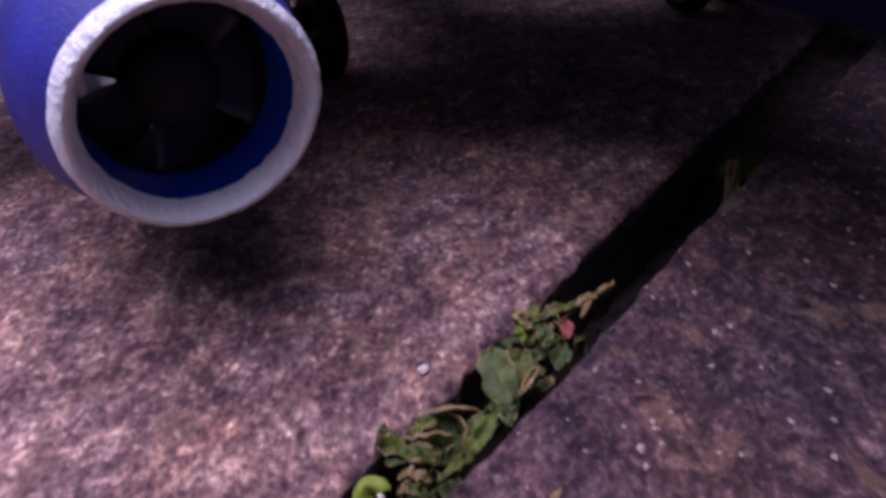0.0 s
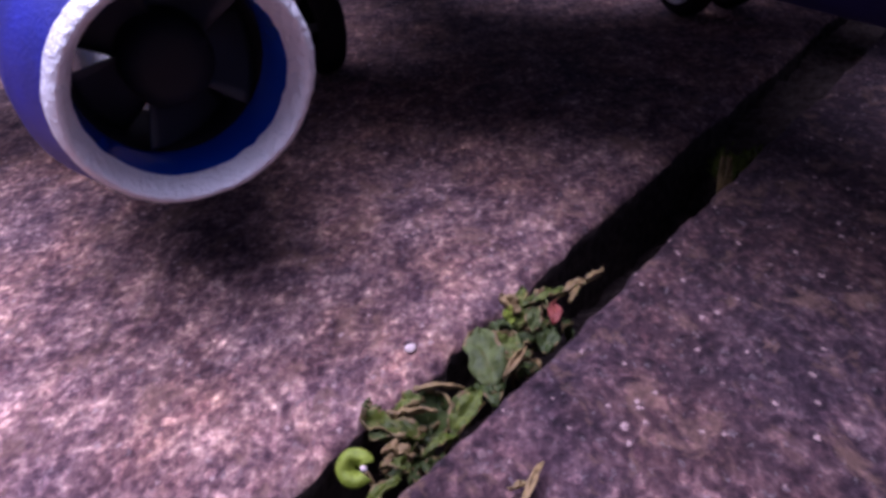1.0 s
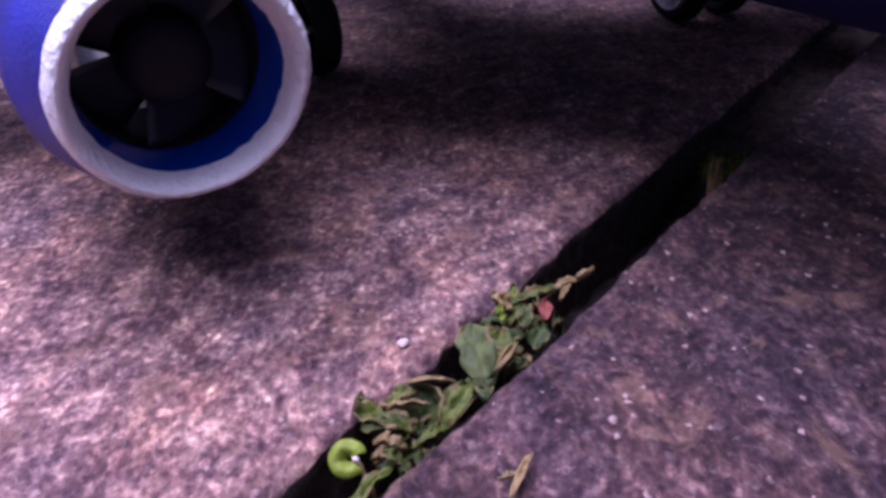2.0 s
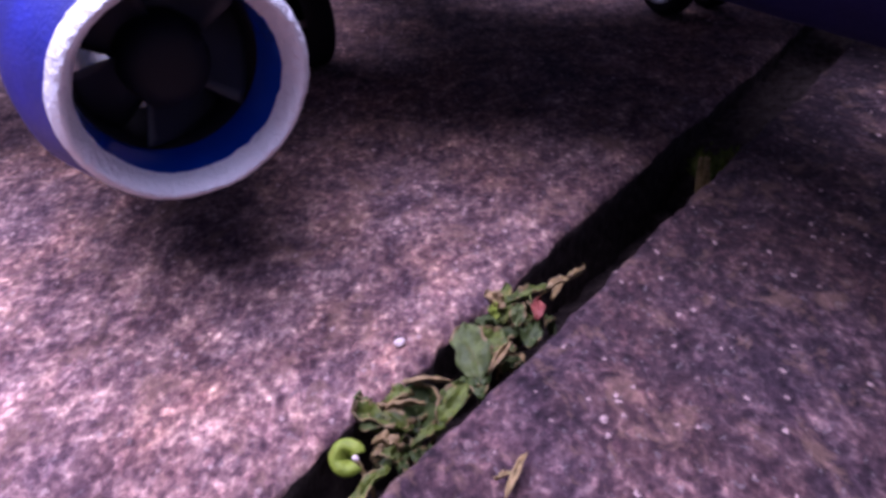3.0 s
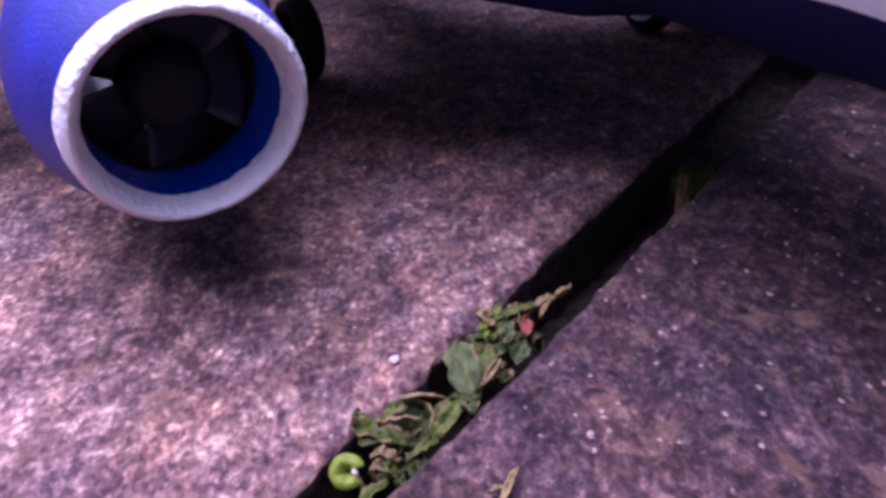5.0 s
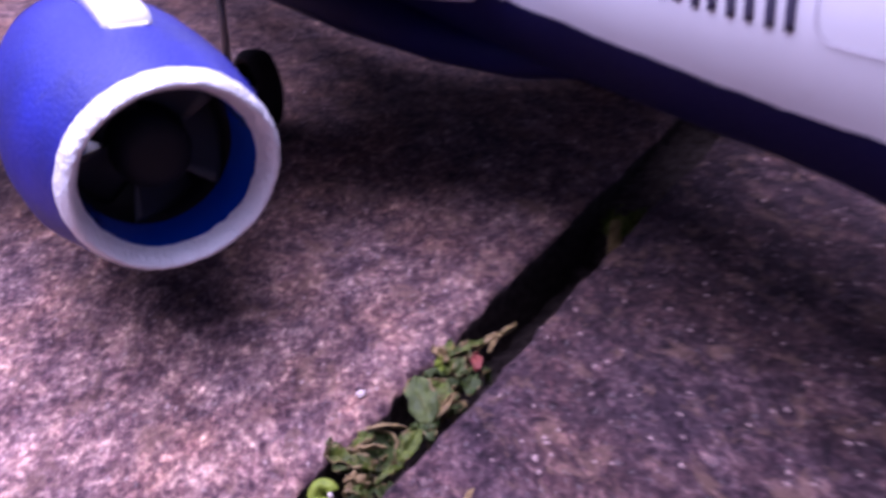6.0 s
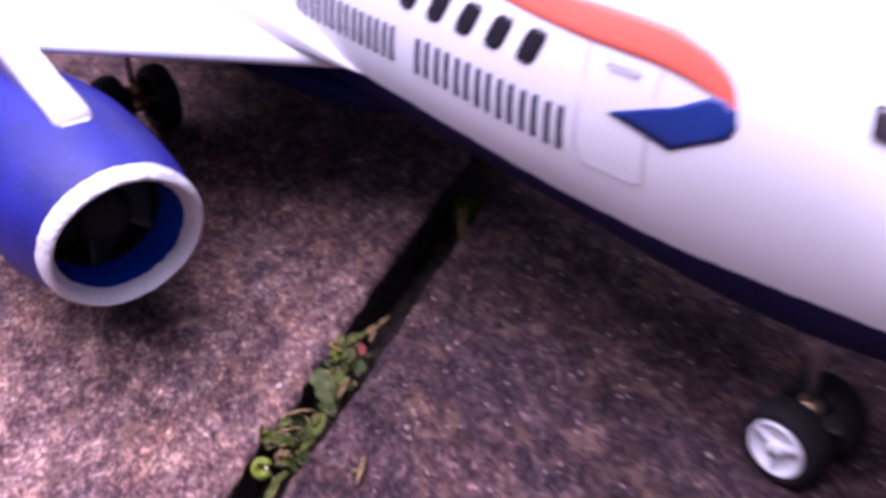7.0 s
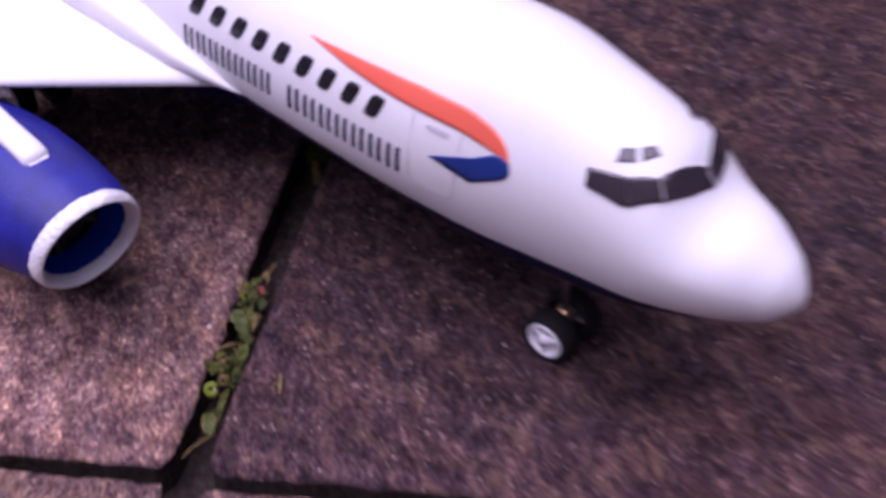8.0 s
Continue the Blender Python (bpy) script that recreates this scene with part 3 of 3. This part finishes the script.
def engine(plane, side):
    spot = Matrix.Translation((-1.744 * K, -1.226 * K * side, 0.425 * K)) @ pose(0, 0, 0, 0, 1.5, -2.5 * side)

    def add(name, bm, mat, label="", parent=None):
        if name in ("nacelle", "intake_lip", "duct"):  # the intake face leans forward at its top
            for v in bm.verts:
                v.co.x += 0.215 * v.co.z * max(0, min(1, 1 + v.co.x / 0.45))
        if name == "nacelle":  # the body bulges down and outboard behind the lip
            for v in bm.verts:
                f = max(0, min(1, (-0.05 - v.co.x) / 0.28))
                f = f * f * (3 - 2 * f)
                v.co.y = v.co.y * (1 + 0.06 * f) - 0.012 * f
                v.co.z = v.co.z * (1 + 0.06 * f) - 0.016 * f
        if side == -1:
            bm = mirrored(bm)
        ob = part(name, bm, mat, parent or plane, label)
        if parent is None:
            ob.matrix_basis = spot
        return ob
    shell = add("nacelle", lathe(NACELLE, 64, 0.003), BLUE, "bright blue painted engine nacelle")
    lip = [(-0.046, 0.2350), (-0.042, 0.2370), (-0.020, 0.2360), (-0.002, 0.2325), (0.010, 0.2260), (0.0175, 0.2190), (0.0165, 0.2145), (0.008, 0.2085), (-0.006, 0.2020), (-0.020, 0.1970), (-0.033, 0.1925), (-0.042, 0.1895)]
    fine = []
    for p, q in zip(lip, lip[1:]):
        fine += [(p[0] + (q[0] - p[0]) * s / 2, p[1] + (q[1] - p[1]) * s / 2) for s in range(2)]
    rim = lathe(fine + [lip[-1]], 160, 0.0035, 5.0)
    for v in rim.verts:  # uneven brushed paint edges
        if v.co.x < -0.02:
            v.co.x += (0.008 if math.hypot(v.co.y, v.co.z) > 0.22 else 0.007) * noise.noise((v.co.y * 40, v.co.z * 40, 3)) * min(1, (-0.02 - v.co.x) / 0.02)
    add("intake_lip", rim, LIP, "white roughly painted intake lip", shell)
    add("duct", lathe([(-0.020, 0.1990), (-0.06, 0.195), (-0.12, 0.192), (-0.26, 0.186), (-0.55, 0.177), (-0.8, 0.168), (-0.98, 0.164)], 64, 0.001), DUCT, "glossy blue inner duct", shell)
    add("fan_shroud", lathe([(-0.205, 0.1880), (-0.210, 0.183), (-0.23, 0.179), (-0.30, 0.174), (-0.42, 0.168)], 64), DARK, "black fan shroud", shell)
    add("fan_motor", lathe([(-0.130, 0.0), (-0.134, 0.05), (-0.145, 0.074), (-0.165, 0.086), (-0.24, 0.090), (-0.50, 0.088), (-0.62, 0.05), (-0.66, 0.0)], 32), DARK, "black fan motor", shell)
    for k in range(5):
        rows = []
        for r in np.linspace(0.084, 0.176, 8):
            tw = radians(20 + 120 * (r - 0.086))
            cd = 0.128 + 1.05 * (r - 0.086)
            row = []
            for q in np.linspace(-1, 1, 9):
                ang = radians(72 * k - 7) + q * cd * math.cos(tw) / r * 0.5
                row.append((-0.245 - q * cd * 0.5 * math.sin(tw) + 0.012 * q * q, r * math.cos(ang), r * math.sin(ang)))
            rows.append(row)
        add("fan_blade", solid(grid_bm(rows), 0.004), BLADE, "smoked plastic fan blade", shell)
    # pylon
    rows = []
    for x, z0, z1, w in ((-0.246, 0.250, 0.258, 0.030), (-0.251, 0.250, 0.270, 0.043), (-0.262, 0.250, 0.283, 0.052), (-0.280, 0.252, 0.293, 0.056), (-0.34, 0.255, 0.300, 0.055), (-0.50, 0.25, 0.308, 0.054), (-0.70, 0.24, 0.335, 0.054), (-0.95, 0.21, 0.375, 0.054), (-1.25, 0.17, 0.385, 0.05)):
        r = min(w, 0.024)
        rows.append([(x, -w, z0), (x, -w, z1 - r), (x, -w + 0.3 * r, z1 - 0.3 * r), (x, -w + r, z1), (x, 0, z1 + 0.002), (x, w - r, z1), (x, w - 0.3 * r, z1 - 0.3 * r), (x, w, z1 - r), (x, w, z0)])
    bm = grid_bm(rows)
    bmesh.ops.holes_fill(bm, edges=[e for e in bm.edges if e.is_boundary], sides=0)
    add("pylon", bm, WHITE, "white engine pylon")
    for k in range(9):
        dab = bmesh.new()
        bmesh.ops.create_icosphere(dab, subdivisions=2, radius=1)
        y = -0.036 + 0.009 * k
        for v in dab.verts:
            w = 1 + 0.3 * noise.noise(v.co * 1.7 + Vector((k, 0, 0)))
            v.co = Vector((-0.249 + 0.010 * w * v.co.x + 0.006 * noise.noise((k * 1.7, 0, 0)), y + 0.007 * w * v.co.y, 0.2625 + 0.004 * w * v.co.z))
        add("paint_dab", dab, WHITE)


def wheel(parent, x, y, r, width, out):
    """A wheel on a cross axle at height r; out: the side of its hub face."""
    turn = Matrix.Translation((x * K, y * K, r * K)) @ pose(0, 0, 0, 0, 0, -90 * out)
    h = width / 2
    tyre = part("tyre", lathe([(h * 0.75, r * 0.68), (h * 0.95, r * 0.76), (h, r * 0.82), (h * 0.85, r * 0.93), (h * 0.5, r * 0.99), (0, r), (-h * 0.5, r * 0.99), (-h * 0.85, r * 0.93), (-h, r * 0.82), (-h * 0.95, r * 0.76), (-h * 0.75, r * 0.68)], 48, 0.0008), RUBBER, parent, "black foam rubber tyre")
    tyre.matrix_basis = turn
    part("hub", lathe([(h * 0.80, r * 0.69), (h * 1.02, r * 0.68), (h * 1.04, r * 0.63), (h * 0.94, r * 0.59), (h * 0.74, r * 0.56), (h * 0.74, 0.0)], 40), HUB, tyre, "white plastic wheel hub")
    for k in range(3):
        rows = []
        a = radians(120 * k + 30)
        for s in (0.10, 0.32, 0.60):
            ww = 0.13 * r
            rows.append([(h * 0.5, s * r * math.cos(a) - ww * math.sin(a), s * r * math.sin(a) + ww * math.cos(a)), (h * 0.98, s * r * math.cos(a) - ww * 0.7 * math.sin(a), s * r * math.sin(a) + ww * 0.7 * math.cos(a)),
                         (h * 0.98, s * r * math.cos(a) + ww * 0.7 * math.sin(a), s * r * math.sin(a) - ww * 0.7 * math.cos(a)), (h * 0.5, s * r * math.cos(a) + ww * math.sin(a), s * r * math.sin(a) - ww * math.cos(a))])
        part("spoke", grid_bm(rows), HUB, tyre)
    part("axle_cap", lathe([(h * 0.4, 0.22 * r), (h * 1.05, 0.2 * r), (h * 1.15, 0.12 * r), (h * 1.15, 0)], 20), HUB, tyre)
    part("axle_end", lathe([(h * 1.0, 0.08 * r), (h * 1.35, 0.08 * r), (h * 1.38, 0)], 14), WIRE, tyre, "dark steel axle end")


def gear(plane, x, y, r, width, track, top):
    leg = part("gear_strut", tube([(x - 0.02, y, top), (x - 0.012, y, top * 0.6), (x, y, r + 0.06), (x, y, r)], 0.014), WIRE, plane, "thin steel wire gear leg")
    part("strut_collar", tube([(x, y, r + 0.035), (x - 0.002, y, r + 0.06), (x - 0.003, y, r + 0.095)], [0.030, 0.038, 0.028], 16), BRASS, leg, "coppery collar on the leg")
    part("axle", tube([(x, y - track / 2 - width / 2, r), (x, y + track / 2 + width / 2, r)], 0.012), WIRE, leg)
    part("collar", tube([(x, y - track * 0.2, r), (x, y + track * 0.2, r)], 0.036, 16), BRASS, leg, "brass axle collar")
    wheel(plane, x, y - track / 2, r, width, 1)
    wheel(plane, x, y + track / 2, r, width, -1)


def tail(plane):
    rows = []
    for z, lead, chord, t in ((1.25, -5.9, 1.45, 0.09), (1.6, -6.3, 1.15, 0.09), (2.2, -6.85, 0.85, 0.085), (2.55, -7.15, 0.66, 0.08), (2.58, -7.2, 0.55, 0.04)):
        rows.append([Vector((p.x, p.z, z)) for p in foil(chord, t, lead, 0, 0)])
    bm = grid_bm(rows, closed_v=True)
    bmesh.ops.holes_fill(bm, edges=[e for e in bm.edges if e.is_boundary], sides=0)
    part("tail_fin", bm, WHITE, plane)
    for side in (1, -1):
        rows = []
        for y, lead, chord, z, t in ((0.05, -6.5, 0.85, 1.10, 0.09), (0.6, -6.85, 0.62, 1.15, 0.085), (1.2, -7.22, 0.40, 1.21, 0.08), (1.24, -7.25, 0.32, 1.215, 0.04)):
            rows.append(foil(chord, t, lead, z, -y))
        bm = grid_bm(rows, closed_v=True)
        bmesh.ops.holes_fill(bm, edges=[e for e in bm.edges if e.is_boundary], sides=0)
        part("tailplane", bm if side == 1 else mirrored(bm), WHITE, plane)


def airliner():
    plane = new("model_airplane")
    tagged(plane, "white and blue radio-controlled model airliner standing on its wheels", "model airplane")
    plane.matrix_basis = AIRFRAME
    fuselage(plane)
    hull_marks(plane)
    belly_fairing(plane)
    tail(plane)
    for side in (1, -1):
        wing(plane, side)
        engine(plane, side)
        gear(plane, -3.12 if side == 1 else -2.99, -0.605 if side == 1 else 0.94, 0.142, 0.095, 0.20, 0.62)
    gear(plane, -0.278, -0.078, 0.115, 0.100, 0.160, 0.55)


airliner()


# ---- weeds, moss and crumbs ----
def leaf(parent, mat, base, tip, width, cup=0.3, arch=0.006, roll=0, ripple=0.013, label="", blunt=0.5):
    """A small crumpled leaf from base to tip (across, along, height), with an uneven edge that curls."""
    p, q = place(*base), place(*tip)
    way = (q - p).normalized()
    side = way.cross(Vector((0, 0, 1))).normalized()
    side = Matrix.Rotation(radians(roll), 3, way) @ side
    up = side.cross(way)
    seed = p.x * 37 + p.y * 53
    rows, nu, nv = [], 17, 11
    for i in range(nu):
        u = i / (nu - 1)
        w = width * (0.10 + 0.90 * max(0, math.sin(math.pi * u ** 1.1)) ** blunt) / 2
        row = []
        for j in range(nv):
            t = 2 * j / (nv - 1) - 1
            edge = 1 + 0.32 * noise.noise((u * 5, seed, math.copysign(3, t)))
            lift = cup * w * t * t + 4 * arch * u * (1 - u)
            lift += ripple * noise.noise((u * 4 + seed, t * 1.8, seed)) + 0.6 * ripple * noise.noise((u * 10, t * 4, seed))
            lift -= 0.12 * w * math.exp(-(t * 5) ** 2)
            row.append(p.lerp(q, u) + side * w * t * edge + up * lift)
        rows.append(row)
    bm = grid_bm(rows)
    if mat in (LEAF, LEAF_DULL, LEAF_DEEP):  # browned stretches of the rim
        for k, f in enumerate(bm.faces):
            i, j = divmod(k, nv - 1)
            if (j in (0, nv - 2) or i == nu - 2) and noise.noise((i * 0.22, seed * 3, 5 if j else 9)) > -0.02:
                f.material_index = 1
    return part("leaf", solid(bm, 0.0022), [mat, LEAF_RIM], parent, label)


def curled_leaf(parent, centre, radius):
    """A round young leaf, cupped towards the light, with a notch where its stalk is."""
    c = place(*centre)
    toward = (Vector((-0.10, -0.70, 0.70))).normalized()
    right = toward.cross(Vector((0, 0, 1))).normalized() * -1
    top = toward.cross(right) * -1
    rows = []
    for k in range(33):
        f = k / 32
        a = radians(35 + 305 * f)
        row = []
        for j in range(9):
            t = j / 8
            r = radius * (1 - 0.86 * t) * (1 + 0.05 * noise.noise((1.5 * math.cos(a), 1.5 * math.sin(a), 2)))
            lift = 0.010 * math.sin(math.pi * t) - 0.010 * t + 0.003 * noise.noise((1.2 * math.cos(a), 1.2 * math.sin(a), 2 * t))
            row.append(c + (right * math.cos(a) + top * math.sin(a)) * r + toward * lift)
        rows.append(row)
    part("leaf", solid(grid_bm(rows), 0.003), LEAF_YOUNG, parent, "bright yellow-green cupped round leaf")
    bm = bmesh.new()
    bmesh.ops.create_icosphere(bm, subdivisions=2, radius=0.0055)
    for v in bm.verts:
        v.co = v.co * (1 + 0.3 * noise.noise(v.co * 150)) + c + right * 0.012 + top * 0.001 + toward * 0.004
    part("bud", bm, PALE_STONE, parent, "tiny white bud")


def stem(parent, points, radius=0.004):
    part("stem", tube([place(*p) for p in points], radius, 7), LEAF_DRY, parent, "thin pale brown stem")


def weed(label):
    return tagged(new("weed"), label, "weed", group="weeds in the joint")


a = weed("small yellow-green weed with a cupped round leaf in the paving joint")
curled_leaf(a, (-0.784, 0.946, -0.012), 0.0285)
leaf(a, LEAF, (-0.742, 0.868, -0.060), (-0.718, 0.960, -0.014), 0.026)
leaf(a, LEAF_DULL, (-0.772, 0.862, -0.050), (-0.728, 0.748, -0.024), 0.056, 0.25, 0.008, 6, 0.010, "broad grey-green leaf low in the joint")
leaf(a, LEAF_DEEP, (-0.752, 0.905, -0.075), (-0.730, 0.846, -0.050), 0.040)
stem(a, [(-0.800, 0.632, -0.030), (-0.770, 0.668, -0.008), (-0.740, 0.708, -0.004), (-0.705, 0.748, -0.012)], 0.003)
stem(a, [(-0.765, 0.870, -0.20), (-0.768, 0.872, -0.12), (-0.770, 0.864, -0.052)], 0.003)
stem(a, [(-0.77, 0.99, -0.22), (-0.772, 0.985, -0.10), (-0.784, 0.968, -0.035)])
b = weed("green weed with crumpled leaves and dry tan edges in the joint")
leaf(b, LEAF, (-0.752, 1.073, -0.035), (-0.838, 1.029, 0.004), 0.052)
leaf(b, LEAF_DULL, (-0.836, 1.079, -0.020), (-0.849, 1.057, 0.012), 0.032)
leaf(b, LEAF_DULL, (-0.772, 1.061, -0.028), (-0.816, 1.022, -0.014), 0.036)
leaf(b, LEAF_DRY, (-0.735, 1.020, -0.030), (-0.771, 0.992, -0.008), 0.028, 0.5, label="dry pink-brown leaf")
leaf(b, LEAF, (-0.725, 1.000, -0.038), (-0.750, 0.984, -0.012), 0.024)
leaf(b, LEAF_DRY, (-0.794, 1.052, 0.006), (-0.740, 1.100, 0.004), 0.016, 0.9, 0.006, -20, 0.005, "dry tan curled leaf edge")
leaf(b, LEAF, (-0.811, 1.088, -0.010), (-0.782, 1.121, 0.004), 0.030)
leaf(b, LEAF_DEEP, (-0.767, 1.110, -0.070), (-0.785, 1.165, -0.006), 0.080, 0.9, -0.008, label="deep olive cupped leaf")
leaf(b, LEAF_DRY, (-0.806, 1.132, 0.006), (-0.738, 1.178, 0.003), 0.012, 0.8, 0.006, -15, 0.004, "dry tan leaf edge")
leaf(b, LEAF, (-0.722, 1.112, -0.034), (-0.719, 1.186, 0.004), 0.044, 0.5, 0.010, 15)
leaf(b, LEAF, (-0.728, 1.036, -0.034), (-0.710, 1.106, -0.022), 0.016)
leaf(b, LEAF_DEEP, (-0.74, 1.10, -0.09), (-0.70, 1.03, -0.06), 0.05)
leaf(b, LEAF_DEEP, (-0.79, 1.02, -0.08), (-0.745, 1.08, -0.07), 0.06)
stem(b, [(-0.77, 1.10, -0.22), (-0.775, 1.09, -0.12), (-0.78, 1.08, -0.03)])
c = weed("green weed with two broad dull leaves in the paving joint")
leaf(c, LEAF_DULL, (-0.740, 1.268, -0.045), (-0.812, 1.342, 0.010), 0.066, 0.25, 0.010, -8, 0.012, "", 0.38)
leaf(c, LEAF, (-0.742, 1.300, -0.045), (-0.772, 1.380, -0.006), 0.054, 0.4, 0.008, 12)
leaf(c, LEAF_DRY, (-0.714, 1.258, -0.012), (-0.719, 1.342, -0.004), 0.014, 0.9, 0.006, 25, 0.004, "dry pink-brown leaf edge")
leaf(c, LEAF_DEEP, (-0.776, 1.268, -0.055), (-0.706, 1.228, -0.036), 0.040)
leaf(c, LEAF_DEEP, (-0.814, 1.388, -0.020), (-0.787, 1.403, -0.002), 0.024)
stem(c, [(-0.745, 1.28, -0.22), (-0.745, 1.28, -0.14), (-0.742, 1.27, -0.05)])
d = weed("straggling small-leaved weed with a red leaf in the joint")
leaf(d, LEAF_DRY, (-0.801, 1.463, -0.020), (-0.841, 1.470, 0.006), 0.028, 0.6)
leaf(d, LEAF, (-0.803, 1.475, -0.030), (-0.821, 1.522, 0.006), 0.026)
leaf(d, LEAF, (-0.799, 1.474, -0.010), (-0.752, 1.556, 0.000), 0.024, 0.5)
leaf(d, LEAF_DULL, (-0.756, 1.438, -0.030), (-0.779, 1.488, -0.008), 0.030)
leaf(d, LEAF_RED, (-0.732, 1.478, -0.030), (-0.752, 1.517, -0.013), 0.026, 0.5, 0.004, 0, 0.006, "small dull red leaf")
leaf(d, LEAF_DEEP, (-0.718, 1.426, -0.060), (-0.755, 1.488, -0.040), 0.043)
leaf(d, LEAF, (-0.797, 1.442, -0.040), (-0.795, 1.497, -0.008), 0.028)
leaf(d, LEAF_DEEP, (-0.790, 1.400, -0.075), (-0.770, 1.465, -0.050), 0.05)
leaf(d, LEAF_DRY, (-0.751, 1.548, 0.000), (-0.724, 1.591, 0.006), 0.016, 0.6, ripple=0.006)
leaf(d, LEAF_DRY, (-0.729, 1.593, 0.002), (-0.712, 1.640, 0.008), 0.010, 0.6, ripple=0.006)
leaf(d, LEAF_DRY, (-0.727, 1.532, -0.010), (-0.729, 1.576, 0.000), 0.013, 0.6, ripple=0.006)
leaf(d, LEAF_YOUNG, (-0.800, 1.430, -0.030), (-0.818, 1.455, -0.006), 0.018)
stem(d, [(-0.77, 1.44, -0.20), (-0.78, 1.46, -0.08), (-0.77, 1.51, -0.02), (-0.752, 1.55, -0.006), (-0.714, 1.635, 0.004)], 0.003)
stem(d, [(-0.79, 1.42, -0.15), (-0.798, 1.45, -0.05), (-0.815, 1.47, -0.008)], 0.003)


undergrowth = weed("low tangle of small olive leaves deep in the paving joint")
rnd = random.Random(12)
for k in range(26):
    n0, g0, z0 = rnd.uniform(-0.80, -0.72), rnd.choice((rnd.uniform(0.98, 1.24), rnd.uniform(1.26, 1.56))), rnd.uniform(-0.085, -0.040)
    turn, long = rnd.uniform(0, 6.283), rnd.uniform(0.025, 0.055)
    leaf(undergrowth, rnd.choice((LEAF_DEEP, LEAF, LEAF_DULL, LEAF_DRY)), (n0, g0, z0), (n0 + 0.6 * long * math.cos(turn), g0 + long * math.sin(turn), z0 + rnd.uniform(0.0, 0.035)), rnd.uniform(0.014, 0.030), 0.5, 0.004)
stem(undergrowth, [(-0.76, 1.0, -0.16), (-0.755, 1.15, -0.09), (-0.76, 1.32, -0.08), (-0.765, 1.5, -0.07)], 0.003)


def moss(n, g, z, spread, count, seed):
    rnd = random.Random(seed)
    bm = bmesh.new()
    for _ in range(count):
        r, t = spread * rnd.random() ** 0.6, rnd.random() * 6.283
        base = place(n + 0.6 * r * math.cos(t), g + r * math.sin(t), z)
        way = Vector((rnd.uniform(-1, 1), rnd.uniform(-1, 1), rnd.uniform(0.6, 1.6))).normalized()
        side = way.cross(Vector((rnd.random(), rnd.random(), 0.2))).normalized() * 0.006
        ln = rnd.uniform(0.02, 0.05)
        p = [bm.verts.new(base - side), bm.verts.new(base + side), bm.verts.new(base + way * ln * 0.6 + side), bm.verts.new(base + way * ln), bm.verts.new(base + way * ln * 0.6 - side)]
        bm.faces.new(p)
    tagged(part("moss", bm, LEAF, None), "small clump of dull green moss in the paving joint", "moss", kind="stuff")


moss(-0.748, 2.53, -0.10, 0.10, 200, 4)
sprig = tagged(new("grass_blade"), "short pale green grass blades beside the moss in the joint", "grass")
for n0, lean in ((-0.722, 0.012), (-0.710, -0.010), (-0.735, 0.004)):
    leaf(sprig, LEAF_DRY, (n0, 2.385, -0.20), (n0 + lean, 2.37, -0.012), 0.018, 0.4, 0.004, 0, 0.004)


def stone(name, n, g, size, label, mat, seed):
    bm = bmesh.new()
    bmesh.ops.create_icosphere(bm, subdivisions=3, radius=1)
    for v in bm.verts:
        k = 1 + 0.35 * noise.noise(v.co * 1.3 + Vector((seed, 0, 0))) + 0.12 * noise.noise(v.co * 4 + Vector((seed, 2, 0)))
        v.co = Vector((v.co.x * k * size, v.co.y * k * size * 0.8, v.co.z * k * size * 0.6))
    ob = part(name, bm, mat, None, label)
    tagged(ob, label, "stone")
    ob.matrix_basis = Matrix.Translation(place(n, g, size * 0.75) * K) @ pose(0, 0, 0, 0, 0, 40 * seed)


stone("pebble", -0.884, 1.236, 0.0105, "tiny white stone chip on the paving slab", PALE_STONE, 1)
grass = tagged(new("grass_blade"), "dry yellow grass blade lying on the paving slab", "grass")
leaf(grass, LEAF_DRY, (-0.514, 0.960, 0.012), (-0.530, 1.052, 0.022), 0.012, 0.6, 0.006, 0, 0.004)
leaf(grass, LEAF_DRY, (-0.545, 0.985, 0.012), (-0.526, 1.006, 0.016), 0.010, 0.5, 0.004, 0, 0.004)

# ---- paving pieces ----
paving()
